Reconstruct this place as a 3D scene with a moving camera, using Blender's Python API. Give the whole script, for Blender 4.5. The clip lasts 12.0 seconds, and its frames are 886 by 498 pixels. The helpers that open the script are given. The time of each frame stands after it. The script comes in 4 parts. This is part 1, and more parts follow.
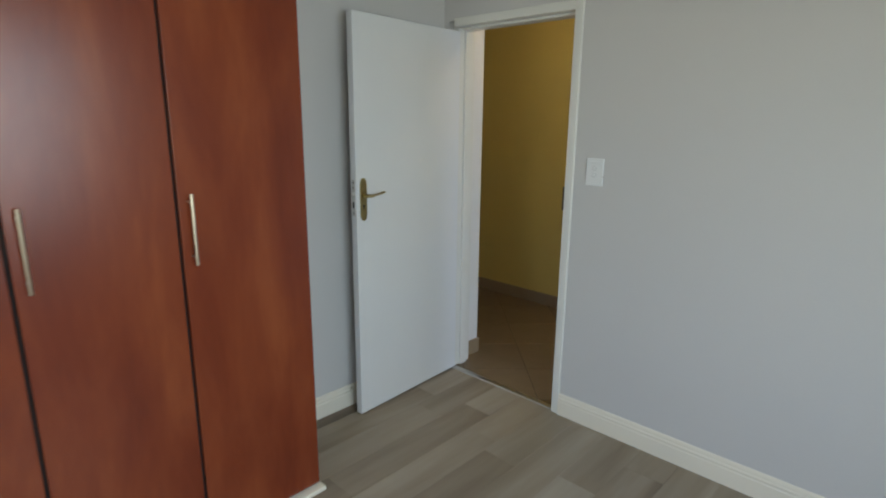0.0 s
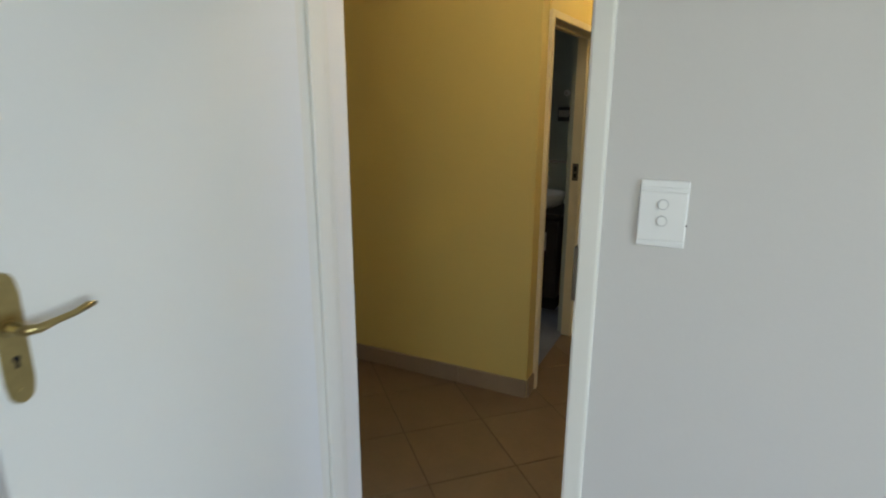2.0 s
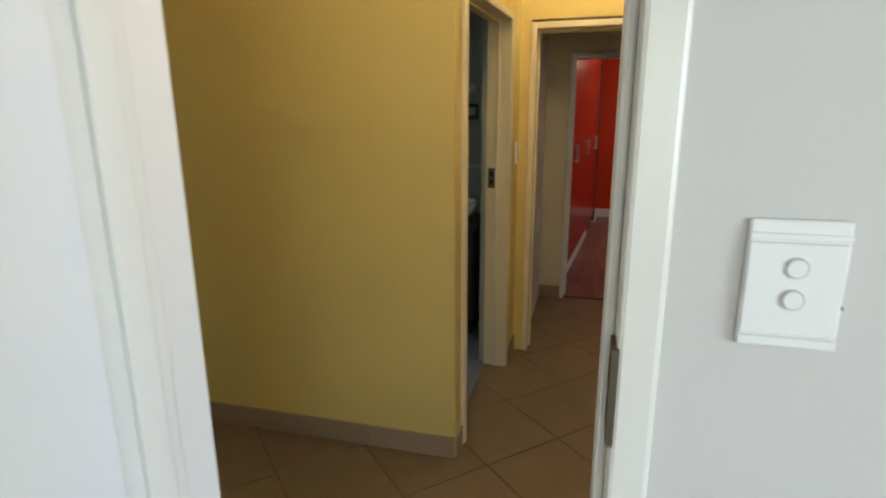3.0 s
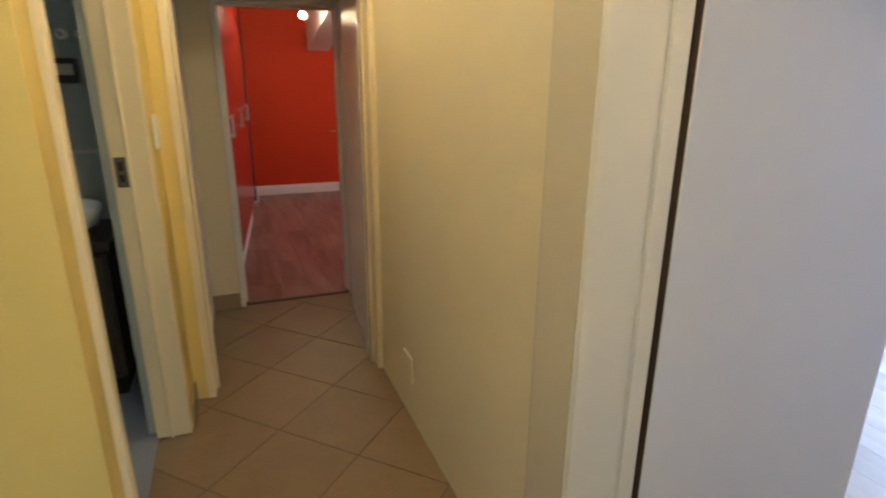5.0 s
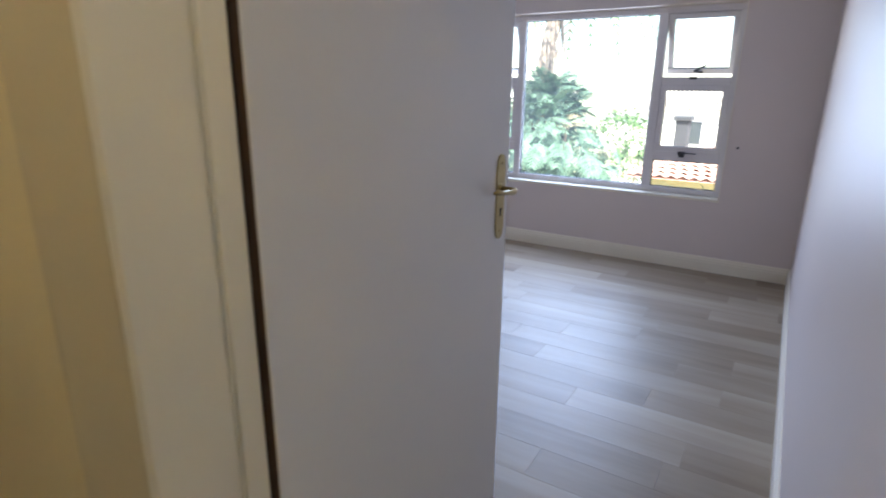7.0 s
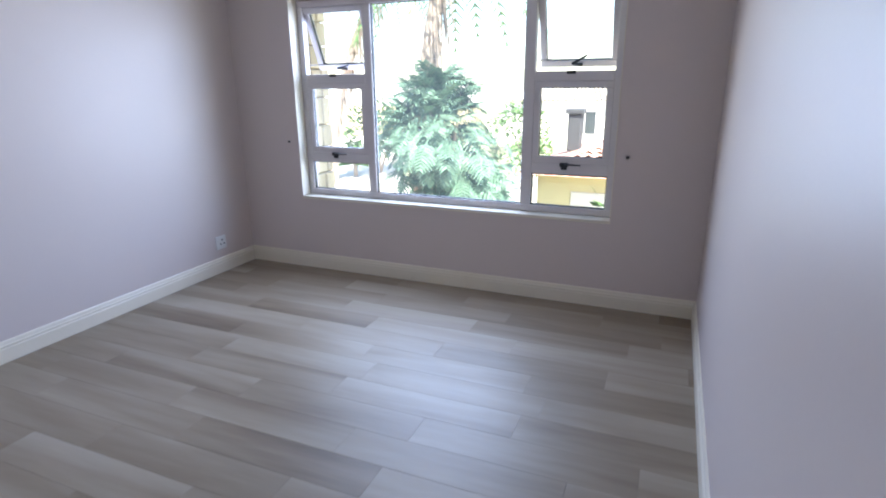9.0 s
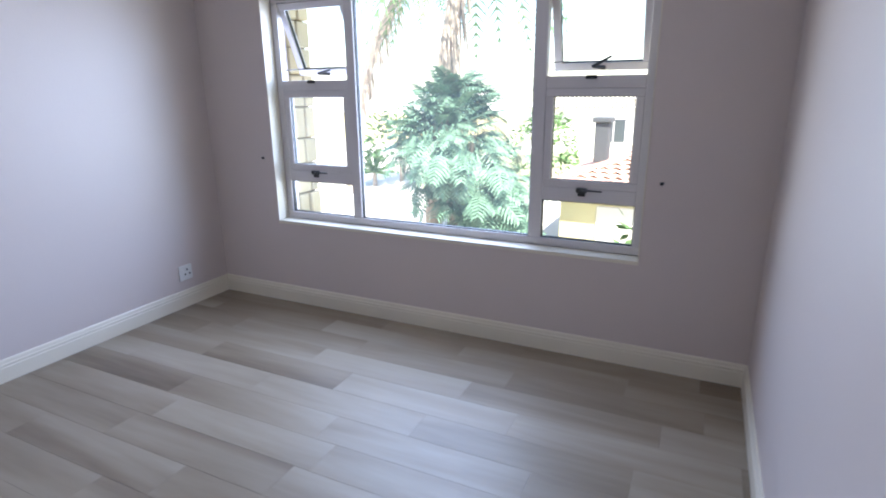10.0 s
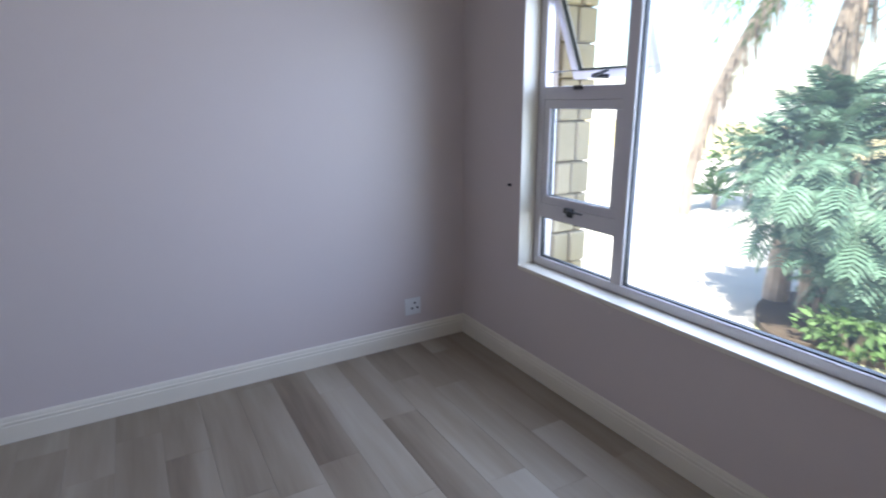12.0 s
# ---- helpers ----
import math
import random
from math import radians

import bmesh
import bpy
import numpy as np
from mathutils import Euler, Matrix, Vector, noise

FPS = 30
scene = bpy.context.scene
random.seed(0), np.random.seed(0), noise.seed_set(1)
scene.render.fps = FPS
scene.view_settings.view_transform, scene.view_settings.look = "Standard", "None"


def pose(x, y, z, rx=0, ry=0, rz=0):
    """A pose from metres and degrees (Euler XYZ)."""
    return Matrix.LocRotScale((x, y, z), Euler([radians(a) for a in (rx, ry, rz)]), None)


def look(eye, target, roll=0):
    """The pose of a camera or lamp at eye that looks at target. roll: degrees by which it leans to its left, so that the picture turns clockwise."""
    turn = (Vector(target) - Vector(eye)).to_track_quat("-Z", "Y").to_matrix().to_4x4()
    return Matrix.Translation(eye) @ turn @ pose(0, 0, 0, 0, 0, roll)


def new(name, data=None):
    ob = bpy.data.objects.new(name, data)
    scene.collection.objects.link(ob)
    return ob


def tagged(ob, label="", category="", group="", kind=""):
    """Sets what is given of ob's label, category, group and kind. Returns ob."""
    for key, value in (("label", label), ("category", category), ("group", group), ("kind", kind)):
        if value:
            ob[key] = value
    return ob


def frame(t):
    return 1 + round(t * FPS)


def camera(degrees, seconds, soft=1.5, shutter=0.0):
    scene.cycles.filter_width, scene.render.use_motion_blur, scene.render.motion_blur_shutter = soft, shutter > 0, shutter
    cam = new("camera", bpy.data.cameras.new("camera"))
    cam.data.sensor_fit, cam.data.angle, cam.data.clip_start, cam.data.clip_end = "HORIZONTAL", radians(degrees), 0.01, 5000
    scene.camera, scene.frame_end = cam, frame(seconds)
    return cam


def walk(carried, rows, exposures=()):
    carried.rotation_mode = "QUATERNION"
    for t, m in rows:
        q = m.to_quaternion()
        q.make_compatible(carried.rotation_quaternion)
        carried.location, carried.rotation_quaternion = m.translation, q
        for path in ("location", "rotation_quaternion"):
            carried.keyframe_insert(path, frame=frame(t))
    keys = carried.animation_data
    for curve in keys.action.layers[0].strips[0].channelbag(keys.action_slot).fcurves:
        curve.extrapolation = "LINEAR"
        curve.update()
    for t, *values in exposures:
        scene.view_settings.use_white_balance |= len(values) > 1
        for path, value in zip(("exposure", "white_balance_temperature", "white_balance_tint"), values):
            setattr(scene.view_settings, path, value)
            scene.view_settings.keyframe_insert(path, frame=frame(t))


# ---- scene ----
cam = camera(78.0, 12.0, soft=1.9, shutter=0.4)
PATH = [
    (0, (3.596, -2.402, 1.555), (2.258, -0.988, 1.094), 0.6),
    (0.5, (3.251, -2.135, 1.547), (2.011, -0.634, 1.088), 0.4),
    (1, (2.94, -1.787, 1.546), (1.806, -0.21, 1.068), 0.3),
    (1.5, (2.642, -1.452, 1.537), (1.617, 0.194, 1.046), 0.0),
    (2, (2.401, -1.125, 1.508), (1.539, 0.612, 1.02), 0.2),
    (2.5, (2.233, -0.835, 1.49), (1.532, 0.974, 1.034), 0.0),
    (2.7, (2.182, -0.735, 1.487), (1.552, 1.102, 1.02), -0.1),
    (4.3, (1.978, -0.035, 1.463), (2.208, 1.88, 0.936), -0.3),
    (4.5, (1.963, 0.017, 1.462), (2.331, 1.907, 0.921), 0.1),
    (5, (1.973, 0.161, 1.458), (2.656, 1.946, 0.869), 0.4),
    (5.5, (2.008, 0.248, 1.435), (2.969, 1.9, 0.844), 0.9),
    (6, (2.062, 0.328, 1.401), (3.333, 1.764, 0.832), 1.2),
    (6.5, (2.144, 0.367, 1.4), (3.645, 1.56, 0.831), 1.2),
    (7, (2.303, 0.387, 1.403), (3.933, 1.4, 0.841), 0.7),
    (7.5, (2.509, 0.438, 1.415), (4.216, 1.313, 0.848), 0.6),
    (7.7, (2.615, 0.448, 1.418), (4.348, 1.286, 0.851), 0.4),
    (9.3, (3.69, 0.478, 1.452), (5.457, 1.211, 0.871), -0.5),
    (9.5, (3.833, 0.489, 1.447), (5.601, 1.231, 0.877), -0.6),
    (10, (4.172, 0.54, 1.45), (5.905, 1.367, 0.891), -0.5),
    (10.5, (4.497, 0.615, 1.463), (6.141, 1.61, 0.909), -0.8),
    (11, (4.787, 0.701, 1.463), (6.262, 1.938, 0.92), -0.6),
    (11.5, (5.02, 0.806, 1.45), (6.276, 2.272, 0.924), -0.7),
    (12, (5.269, 0.907, 1.452), (6.228, 2.58, 0.929), -0.5),
]
walk(cam, [(t, look(eye, target, roll)) for t, eye, target, roll in PATH], exposures=[(0, 1.32), (1.0, 1.5), (2.0, 1.76), (2.7, 2.05), (4.4, 3.02), (5.5, 2.72), (6.5, 2.36), (7.5, 2.0), (9.5, 2.0), (10.5, 2.02), (11.2, 1.84), (12, 1.51)])

SKY_STRENGTH, SUN_STRENGTH = 0.15, 5.0
DAY_A, FILL_A, DAY_B, FILL_RED, FILL_BATH = 4.2, 15.5, 20, 0.9, 0.7
FILL_HALL, LAMP_CORR, LAMP_RED = 0.19, 0.02, 0.2
H_FILL = 2.56

# ---- world and light ----
SUN_DIR = Vector((-0.42, -0.30, 0.86)).normalized()
world = bpy.data.worlds.new("sky")
scene.world = world
world.use_nodes = True
wn = world.node_tree
sky = wn.nodes.new("ShaderNodeTexSky")
sky.sky_type, sky.sun_disc = "NISHITA", False
sky.sun_elevation = math.asin(SUN_DIR.z)
sky.sun_rotation = math.atan2(SUN_DIR.x, SUN_DIR.y)
wn.links.new(sky.outputs[0], wn.nodes["Background"].inputs[0])
wn.nodes["Background"].inputs[1].default_value = SKY_STRENGTH


def lamp(name, kind, m, energy, color=(1, 1, 1), **kw):
    data = bpy.data.lights.new(name, kind)
    data.energy, data.color = energy, color
    if kind == "AREA":
        data.shape, data.size, data.size_y = "RECTANGLE", kw["size"], kw["size_y"]
        data.spread = radians(kw.get("spread", 180))
    elif kind == "SUN":
        data.angle = radians(0.5)
    else:
        data.shadow_soft_size = kw.get("radius", 0.05)
    ob = new(name, data)
    ob.matrix_world = m
    return ob


lamp("sun", "SUN", look(SUN_DIR * 20, (0, 0, 0)), SUN_STRENGTH, (1, 0.95, 0.86))
lamp("window_daylight_b", "AREA", look((7.27, 2.28, 1.34), (3.6, 2.28, 0.65)), DAY_B, (0.50, 0.64, 1.0), size=1.7, size_y=1.3, spread=150)
lamp("window_daylight_a", "AREA", look((3.15, -4.30, 1.46), (2.3, -1.2, 0.2)), DAY_A, (0.80, 0.88, 1.0), size=2.2, size_y=1.35, spread=140)
# Side window out of view, added to brighten the door leaf and wardrobe.
lamp("side_fill_light_a", "AREA", look((5.10, -2.2, 1.46), (2.4, -1.8, 0.1)), FILL_A, (0.72, 0.885, 1.0), size=1.9, size_y=1.35, spread=140)
# No lamp is seen over the passage: this fill is added to brighten it.
lamp("passage_fill_light", "POINT", pose(2.02, 0.78, H_FILL), FILL_HALL, (1.0, 0.74, 0.42), radius=0.07)
lamp("corridor_lamp_light", "POINT", pose(2.15, 2.35, 2.40), LAMP_CORR, (1.0, 0.66, 0.33), radius=0.07)
lamp("red_room_lamp_light", "POINT", pose(2.747, 6.08, 2.02), LAMP_RED, (1.0, 0.66, 0.34), radius=0.05)
# Light added to brighten the red room; no window is known there.
lamp("red_room_fill_light", "AREA", look((5.9, 5.6, 1.5), (2.5, 5.6, 1.0)), FILL_RED, (0.86, 0.92, 1.0), size=1.8, size_y=1.3)
# The bathroom has no window: this light is added to lift its darkness.
lamp("bathroom_fill_light", "AREA", look((-0.75, 2.6, 1.9), (1.0, 2.3, 0.8)), FILL_BATH, (0.82, 0.92, 1.0), size=0.6, size_y=0.6)


# ---- materials ----
def mat(name, color, rough=0.6, metal=0.0, var=0.0, scale=3.0, fine=0.0, fine_scale=120.0, bump=0.0, bump_scale=60.0, spec=0.5, rand=0.0, island=0.0):
    """A surface with broad blotches (var), fine grain (fine), relief (bump) and a change from piece to piece (rand, island)."""
    m = bpy.data.materials.new(name)
    m.use_nodes = True
    nt = m.node_tree
    b = nt.nodes["Principled BSDF"]
    b.inputs["Roughness"].default_value = rough
    b.inputs["Metallic"].default_value = metal
    b.inputs["Specular IOR Level"].default_value = spec
    b.inputs["Base Color"].default_value = (*color, 1)
    co = nt.nodes.new("ShaderNodeTexCoord")
    geo = nt.nodes.new("ShaderNodeNewGeometry")
    last = None

    def scaled(sock, lo, hi):
        r = nt.nodes.new("ShaderNodeMapRange")
        r.inputs["To Min"].default_value, r.inputs["To Max"].default_value = lo, hi
        nt.links.new(sock, r.inputs["Value"])
        return r.outputs[0]

    def times(a, bb):
        if a is None:
            return bb
        n = nt.nodes.new("ShaderNodeMath")
        n.operation = "MULTIPLY"
        nt.links.new(a, n.inputs[0])
        nt.links.new(bb, n.inputs[1])
        return n.outputs[0]

    for amount, sc in ((var, scale), (fine, fine_scale)):
        if amount:
            n = nt.nodes.new("ShaderNodeTexNoise")
            n.inputs["Scale"].default_value, n.inputs["Detail"].default_value = sc, 4
            nt.links.new(geo.outputs["Position"], n.inputs["Vector"])
            last = times(last, scaled(n.outputs["Fac"], 1 - amount, 1 + amount))
    if rand:
        oi = nt.nodes.new("ShaderNodeObjectInfo")
        last = times(last, scaled(oi.outputs["Random"], 1 - rand, 1 + rand))
    if island:
        last = times(last, scaled(geo.outputs["Random Per Island"], 1 - island, 1 + island))
    if last is not None:
        mx = nt.nodes.new("ShaderNodeVectorMath")
        mx.operation = "SCALE"
        mx.inputs[0].default_value = color
        nt.links.new(last, mx.inputs["Scale"])
        nt.links.new(mx.outputs[0], b.inputs["Base Color"])
    if bump:
        n = nt.nodes.new("ShaderNodeTexNoise")
        n.inputs["Scale"].default_value, n.inputs["Detail"].default_value = bump_scale, 5
        nt.links.new(geo.outputs["Position"], n.inputs["Vector"])
        bp = nt.nodes.new("ShaderNodeBump")
        bp.inputs["Strength"].default_value, bp.inputs["Distance"].default_value = bump, 0.004
        nt.links.new(n.outputs["Fac"], bp.inputs["Height"])
        nt.links.new(bp.outputs[0], b.inputs["Normal"])
    return m


def wood(name, stops, stretch=(28, 28, 1.6), rough=0.35, piece=0.0, grain=0.12, seeded=True, contrast=1.0, warp=1.5):
    """Wood with grain along one axis of the world, and pieces that differ from one another."""
    m = bpy.data.materials.new(name)
    m.use_nodes = True
    nt = m.node_tree
    b = nt.nodes["Principled BSDF"]
    b.inputs["Roughness"].default_value = rough
    geo = nt.nodes.new("ShaderNodeNewGeometry")
    oi = nt.nodes.new("ShaderNodeObjectInfo")
    mp = nt.nodes.new("ShaderNodeMapping")
    mp.inputs["Scale"].default_value = stretch
    nt.links.new(geo.outputs["Position"], mp.inputs["Vector"])
    src = mp.outputs[0]
    if seeded:
        off = nt.nodes.new("ShaderNodeVectorMath")
        off.operation = "SCALE"
        off.inputs[0].default_value = (37, 53, 71)
        nt.links.new(oi.outputs["Random"], off.inputs["Scale"])
        add = nt.nodes.new("ShaderNodeVectorMath")
        nt.links.new(src, add.inputs[0])
        nt.links.new(off.outputs[0], add.inputs[1])
        src = add.outputs[0]
    n1 = nt.nodes.new("ShaderNodeTexNoise")
    n1.inputs["Scale"].default_value, n1.inputs["Detail"].default_value, n1.inputs["Distortion"].default_value = 0.5, 5, warp
    nt.links.new(src, n1.inputs["Vector"])
    n2 = nt.nodes.new("ShaderNodeTexNoise")
    n2.inputs["Scale"].default_value, n2.inputs["Detail"].default_value = 4.0, 6
    nt.links.new(src, n2.inputs["Vector"])
    ma = nt.nodes.new("ShaderNodeMath")
    ma.operation = "MULTIPLY_ADD"
    ma.inputs[1].default_value, ma.inputs[2].default_value = grain, -grain / 2
    nt.links.new(n2.outputs["Fac"], ma.inputs[0])
    sm = nt.nodes.new("ShaderNodeMath")
    nt.links.new(n1.outputs["Fac"], sm.inputs[0])
    nt.links.new(ma.outputs[0], sm.inputs[1])
    fac = sm.outputs[0]
    if piece:
        r = nt.nodes.new("ShaderNodeMapRange")
        r.inputs["To Min"].default_value, r.inputs["To Max"].default_value = -piece, piece
        nt.links.new(oi.outputs["Random"], r.inputs["Value"])
        s2 = nt.nodes.new("ShaderNodeMath")
        nt.links.new(fac, s2.inputs[0])
        nt.links.new(r.outputs[0], s2.inputs[1])
        fac = s2.outputs[0]
    ramp = nt.nodes.new("ShaderNodeValToRGB")
    el = ramp.color_ramp.elements
    el[0].position, el[0].color = stops[0][0], (*stops[0][1], 1)
    el[1].position, el[1].color = stops[-1][0], (*stops[-1][1], 1)
    for p, c in stops[1:-1]:
        el.new(p).color = (*c, 1)
    nt.links.new(fac, ramp.inputs[0])
    nt.links.new(ramp.outputs[0], b.inputs["Base Color"])
    bp = nt.nodes.new("ShaderNodeBump")
    bp.inputs["Strength"].default_value, bp.inputs["Distance"].default_value = 0.08, 0.002
    nt.links.new(n2.outputs["Fac"], bp.inputs["Height"])
    nt.links.new(bp.outputs[0], b.inputs["Normal"])
    return m


GREY_WALL = mat("grey_wall_paint", (0.58, 0.56, 0.535), 0.55, var=0.03, scale=1.5, fine=0.015, bump=0.10, bump_scale=90)
LILAC_WALL = mat("pale_wall_paint", (0.665, 0.58, 0.545), 0.42, var=0.03, scale=1.3, fine=0.015, bump=0.08, bump_scale=90)
YELLOW_WALL = mat("yellow_wall_paint", (0.665, 0.505, 0.155), 0.5, var=0.05, scale=1.8, fine=0.02, bump=0.15, bump_scale=80)
CREAM_WALL = mat("cream_wall_paint", (0.70, 0.62, 0.42), 0.5, var=0.04, scale=1.8, fine=0.02, bump=0.15, bump_scale=80)
RED_WALL = mat("red_wall_paint", (0.60, 0.045, 0.010), 0.6, spec=0.25, var=0.05, scale=2, fine=0.02, bump=0.1)
CEILING = mat("ceiling_paint", (0.75, 0.73, 0.70), 0.7, var=0.03, scale=1, bump=0.1)
DOOR_WHITE = mat("white_door_enamel", (0.72, 0.72, 0.71), 0.33, var=0.02, scale=2.5, fine=0.01, bump=0.05, bump_scale=140)
FRAME_WHITE = mat("cream_frame_enamel", (0.72, 0.70, 0.64), 0.3, var=0.03, scale=4, bump=0.05, bump_scale=60)
FRAME_DULL = mat("dull_cream_face", (0.56, 0.50, 0.37), 0.5, var=0.05, scale=4, bump=0.1, bump_scale=60)
# Yellower copy of the frame enamel: the corridor's yellow shade put into its colour.
FRAME_SHADED = mat("shaded_cream_enamel", (0.70, 0.60, 0.38), 0.35, var=0.04, scale=4, bump=0.05, bump_scale=60)
DARK_STEEL = mat("tarnished_steel", (0.14, 0.12, 0.09), 0.45, metal=1.0, var=0.2, scale=40)
SKIRT_WHITE = mat("white_skirting_paint", (0.80, 0.735, 0.61), 0.35, var=0.03, scale=5, bump=0.04)
BRASS = mat("worn_brass", (0.40, 0.315, 0.14), 0.33, 1.0, var=0.15, scale=60, fine=0.1, fine_scale=300)
STEEL = mat("brushed_steel", (0.55, 0.53, 0.50), 0.35, 1.0, var=0.08, scale=80)
NICKEL = mat("satin_nickel_handle", (0.50, 0.42, 0.31), 0.32, 1.0, var=0.08, scale=90)
PLASTIC_W = mat("white_plastic", (0.78, 0.78, 0.76), 0.3, var=0.01, scale=10)
BLACK = mat("black_plastic", (0.02, 0.02, 0.022), 0.4, var=0.1, scale=30)
RAW_EDGE = mat("raw_brown_door_edge", (0.05, 0.025, 0.012), 0.8, var=0.2, scale=20)
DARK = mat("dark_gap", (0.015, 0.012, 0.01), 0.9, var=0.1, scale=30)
ALU = mat("white_powder_coat", (0.70, 0.66, 0.66), 0.35, var=0.02, scale=8, bump=0.03, bump_scale=200)
GASKET = mat("black_rubber_gasket", (0.02, 0.02, 0.02), 0.6, var=0.1, scale=40)
HALL_TILE = mat("beige_ceramic_tile", (0.20, 0.138, 0.08), 0.42, var=0.16, scale=7, fine=0.08, fine_scale=45, bump=0.06, bump_scale=40, rand=0.06)
SKIRT_TILE = mat("grey_beige_skirting_tile", (0.30, 0.215, 0.13), 0.5, var=0.12, scale=8, fine=0.06, fine_scale=60, rand=0.05)
GROUT = mat("dark_grout", (0.10, 0.068, 0.04), 0.9, var=0.15, scale=20)
MORTAR = mat("subfloor", (0.24, 0.21, 0.18), 0.9, var=0.1, scale=10)
FLOOR_WOOD = wood("greige_vinyl_plank", [(0.18, (0.150, 0.106, 0.068)), (0.42, (0.265, 0.208, 0.146)), (0.62, (0.345, 0.285, 0.212)), (0.84, (0.43, 0.372, 0.296))], (9, 0.9, 9), 0.44, piece=0.15, grain=0.16, warp=0.5)
RED_FLOOR = wood("reddish_laminate", [(0.3, (0.15, 0.085, 0.062)), (0.5, (0.25, 0.15, 0.115)), (0.72, (0.36, 0.24, 0.195))], (12, 1.5, 12), 0.3, piece=0.1)
CHERRY = wood("cherry_wood_door", [(0.22, (0.120, 0.019, 0.007)), (0.42, (0.165, 0.029, 0.0095)), (0.58, (0.205, 0.042, 0.013)), (0.80, (0.27, 0.066, 0.020))], (10, 10, 2.6), 0.27, piece=0.03, grain=0.12, warp=0.5)
CARCASS = wood("cherry_wood_carcass", [(0.3, (0.10, 0.02, 0.008)), (0.7, (0.26, 0.06, 0.02))], (6, 6, 1.2), 0.35)
RED_CAB = mat("glossy_red_cabinet", (0.42, 0.025, 0.012), 0.22, var=0.05, scale=3)
BATH_TILE = mat("pale_green_bathroom_tile", (0.36, 0.39, 0.345), 0.25, var=0.06, scale=5, rand=0.03)
BATH_FLOOR = mat("slate_blue_bathroom_floor", (0.22, 0.25, 0.32), 0.35, var=0.12, scale=6)
DARK_WOOD = mat("dark_vanity_wood", (0.035, 0.026, 0.022), 0.4, var=0.2, scale=12)
CERAMIC = mat("white_ceramic", (0.8, 0.8, 0.78), 0.12, var=0.01, scale=5)


def glass_material():
    m = bpy.data.materials.new("clear_window_glass")
    m.use_nodes = True
    nt = m.node_tree
    nt.nodes.remove(nt.nodes["Principled BSDF"])
    tr, gl, mx, lw, pw, ad = (nt.nodes.new(n) for n in ("ShaderNodeBsdfTransparent", "ShaderNodeBsdfGlossy", "ShaderNodeMixShader", "ShaderNodeLayerWeight", "ShaderNodeMath", "ShaderNodeMath"))
    gl.inputs["Roughness"].default_value = 0.02
    lw.inputs["Blend"].default_value = 0.5
    pw.operation, pw.inputs[1].default_value = "POWER", 5
    ad.operation, ad.inputs[1].default_value, ad.inputs[2].default_value = "MULTIPLY_ADD", 0.5, 0.022
    tr.inputs[0].default_value = (0.97, 0.985, 0.975, 1)
    nt.links.new(lw.outputs["Facing"], pw.inputs[0])
    nt.links.new(pw.outputs[0], ad.inputs[0])
    nt.links.new(ad.outputs[0], mx.inputs[0])
    nt.links.new(tr.outputs[0], mx.inputs[1])
    nt.links.new(gl.outputs[0], mx.inputs[2])
    # Faint translucent veil: the glare of the bright garden mixed into the glass.
    veil, veil_mix = nt.nodes.new("ShaderNodeBsdfTranslucent"), nt.nodes.new("ShaderNodeMixShader")
    veil.inputs[0].default_value = (0.9, 0.9, 0.88, 1)
    veil_mix.inputs[0].default_value = 0.008
    nt.links.new(mx.outputs[0], veil_mix.inputs[1])
    nt.links.new(veil.outputs[0], veil_mix.inputs[2])
    nt.links.new(veil_mix.outputs[0], nt.nodes["Material Output"].inputs[0])
    return m


GLASS = glass_material()


def glow(name, color, strength):
    m = bpy.data.materials.new(name)
    m.use_nodes = True
    b = m.node_tree.nodes["Principled BSDF"]
    b.inputs["Emission Color"].default_value = (*color, 1)
    b.inputs["Emission Strength"].default_value = strength
    return m


BULB = glow("lit_bulb", (1.0, 0.85, 0.6), 25)


# ---- mesh helpers ----
def box(bm, x0, x1, y0, y1, z0, z1, bev=0.0, seg=1):
    """A box in a bmesh, with rounded edges where bev is given."""
    m = Matrix.Translation(((x0 + x1) / 2, (y0 + y1) / 2, (z0 + z1) / 2)) @ Matrix.Diagonal((abs(x1 - x0), abs(y1 - y0), abs(z1 - z0), 1))
    made = bmesh.ops.create_cube(bm, size=1, matrix=m)["verts"]
    if bev:
        edges = list({e for v in made for e in v.link_edges})
        bmesh.ops.bevel(bm, geom=edges, offset=bev, segments=seg, affect="EDGES", profile=0.5)
    return bm


def cyl(bm, m, r, h, n=20, r2=None):
    bmesh.ops.create_cone(bm, cap_ends=True, segments=n, radius1=r, radius2=r if r2 is None else r2, depth=h, matrix=m)
    return bm


def sweep(bm, pts, radii, n=10, squash=1.0):
    """A rounded bar along points, closed at both ends."""
    rings = []
    pts = [Vector(p) for p in pts]
    for i, p in enumerate(pts):
        d = (pts[min(i + 1, len(pts) - 1)] - pts[max(i - 1, 0)]).normalized()
        u = d.cross(Vector((0, 0, 1)))
        u = u.normalized() if u.length > 1e-3 else Vector((1, 0, 0))
        v = u.cross(d)
        rings.append([bm.verts.new(p + radii[i] * (math.cos(a) * u + squash * math.sin(a) * v)) for a in (2 * math.pi * k / n for k in range(n))])
    for a, b in zip(rings, rings[1:]):
        for k in range(n):
            bm.faces.new((a[k], a[(k + 1) % n], b[(k + 1) % n], b[k]))
    bm.faces.new(rings[0][::-1])
    bm.faces.new(rings[-1])
    return bm


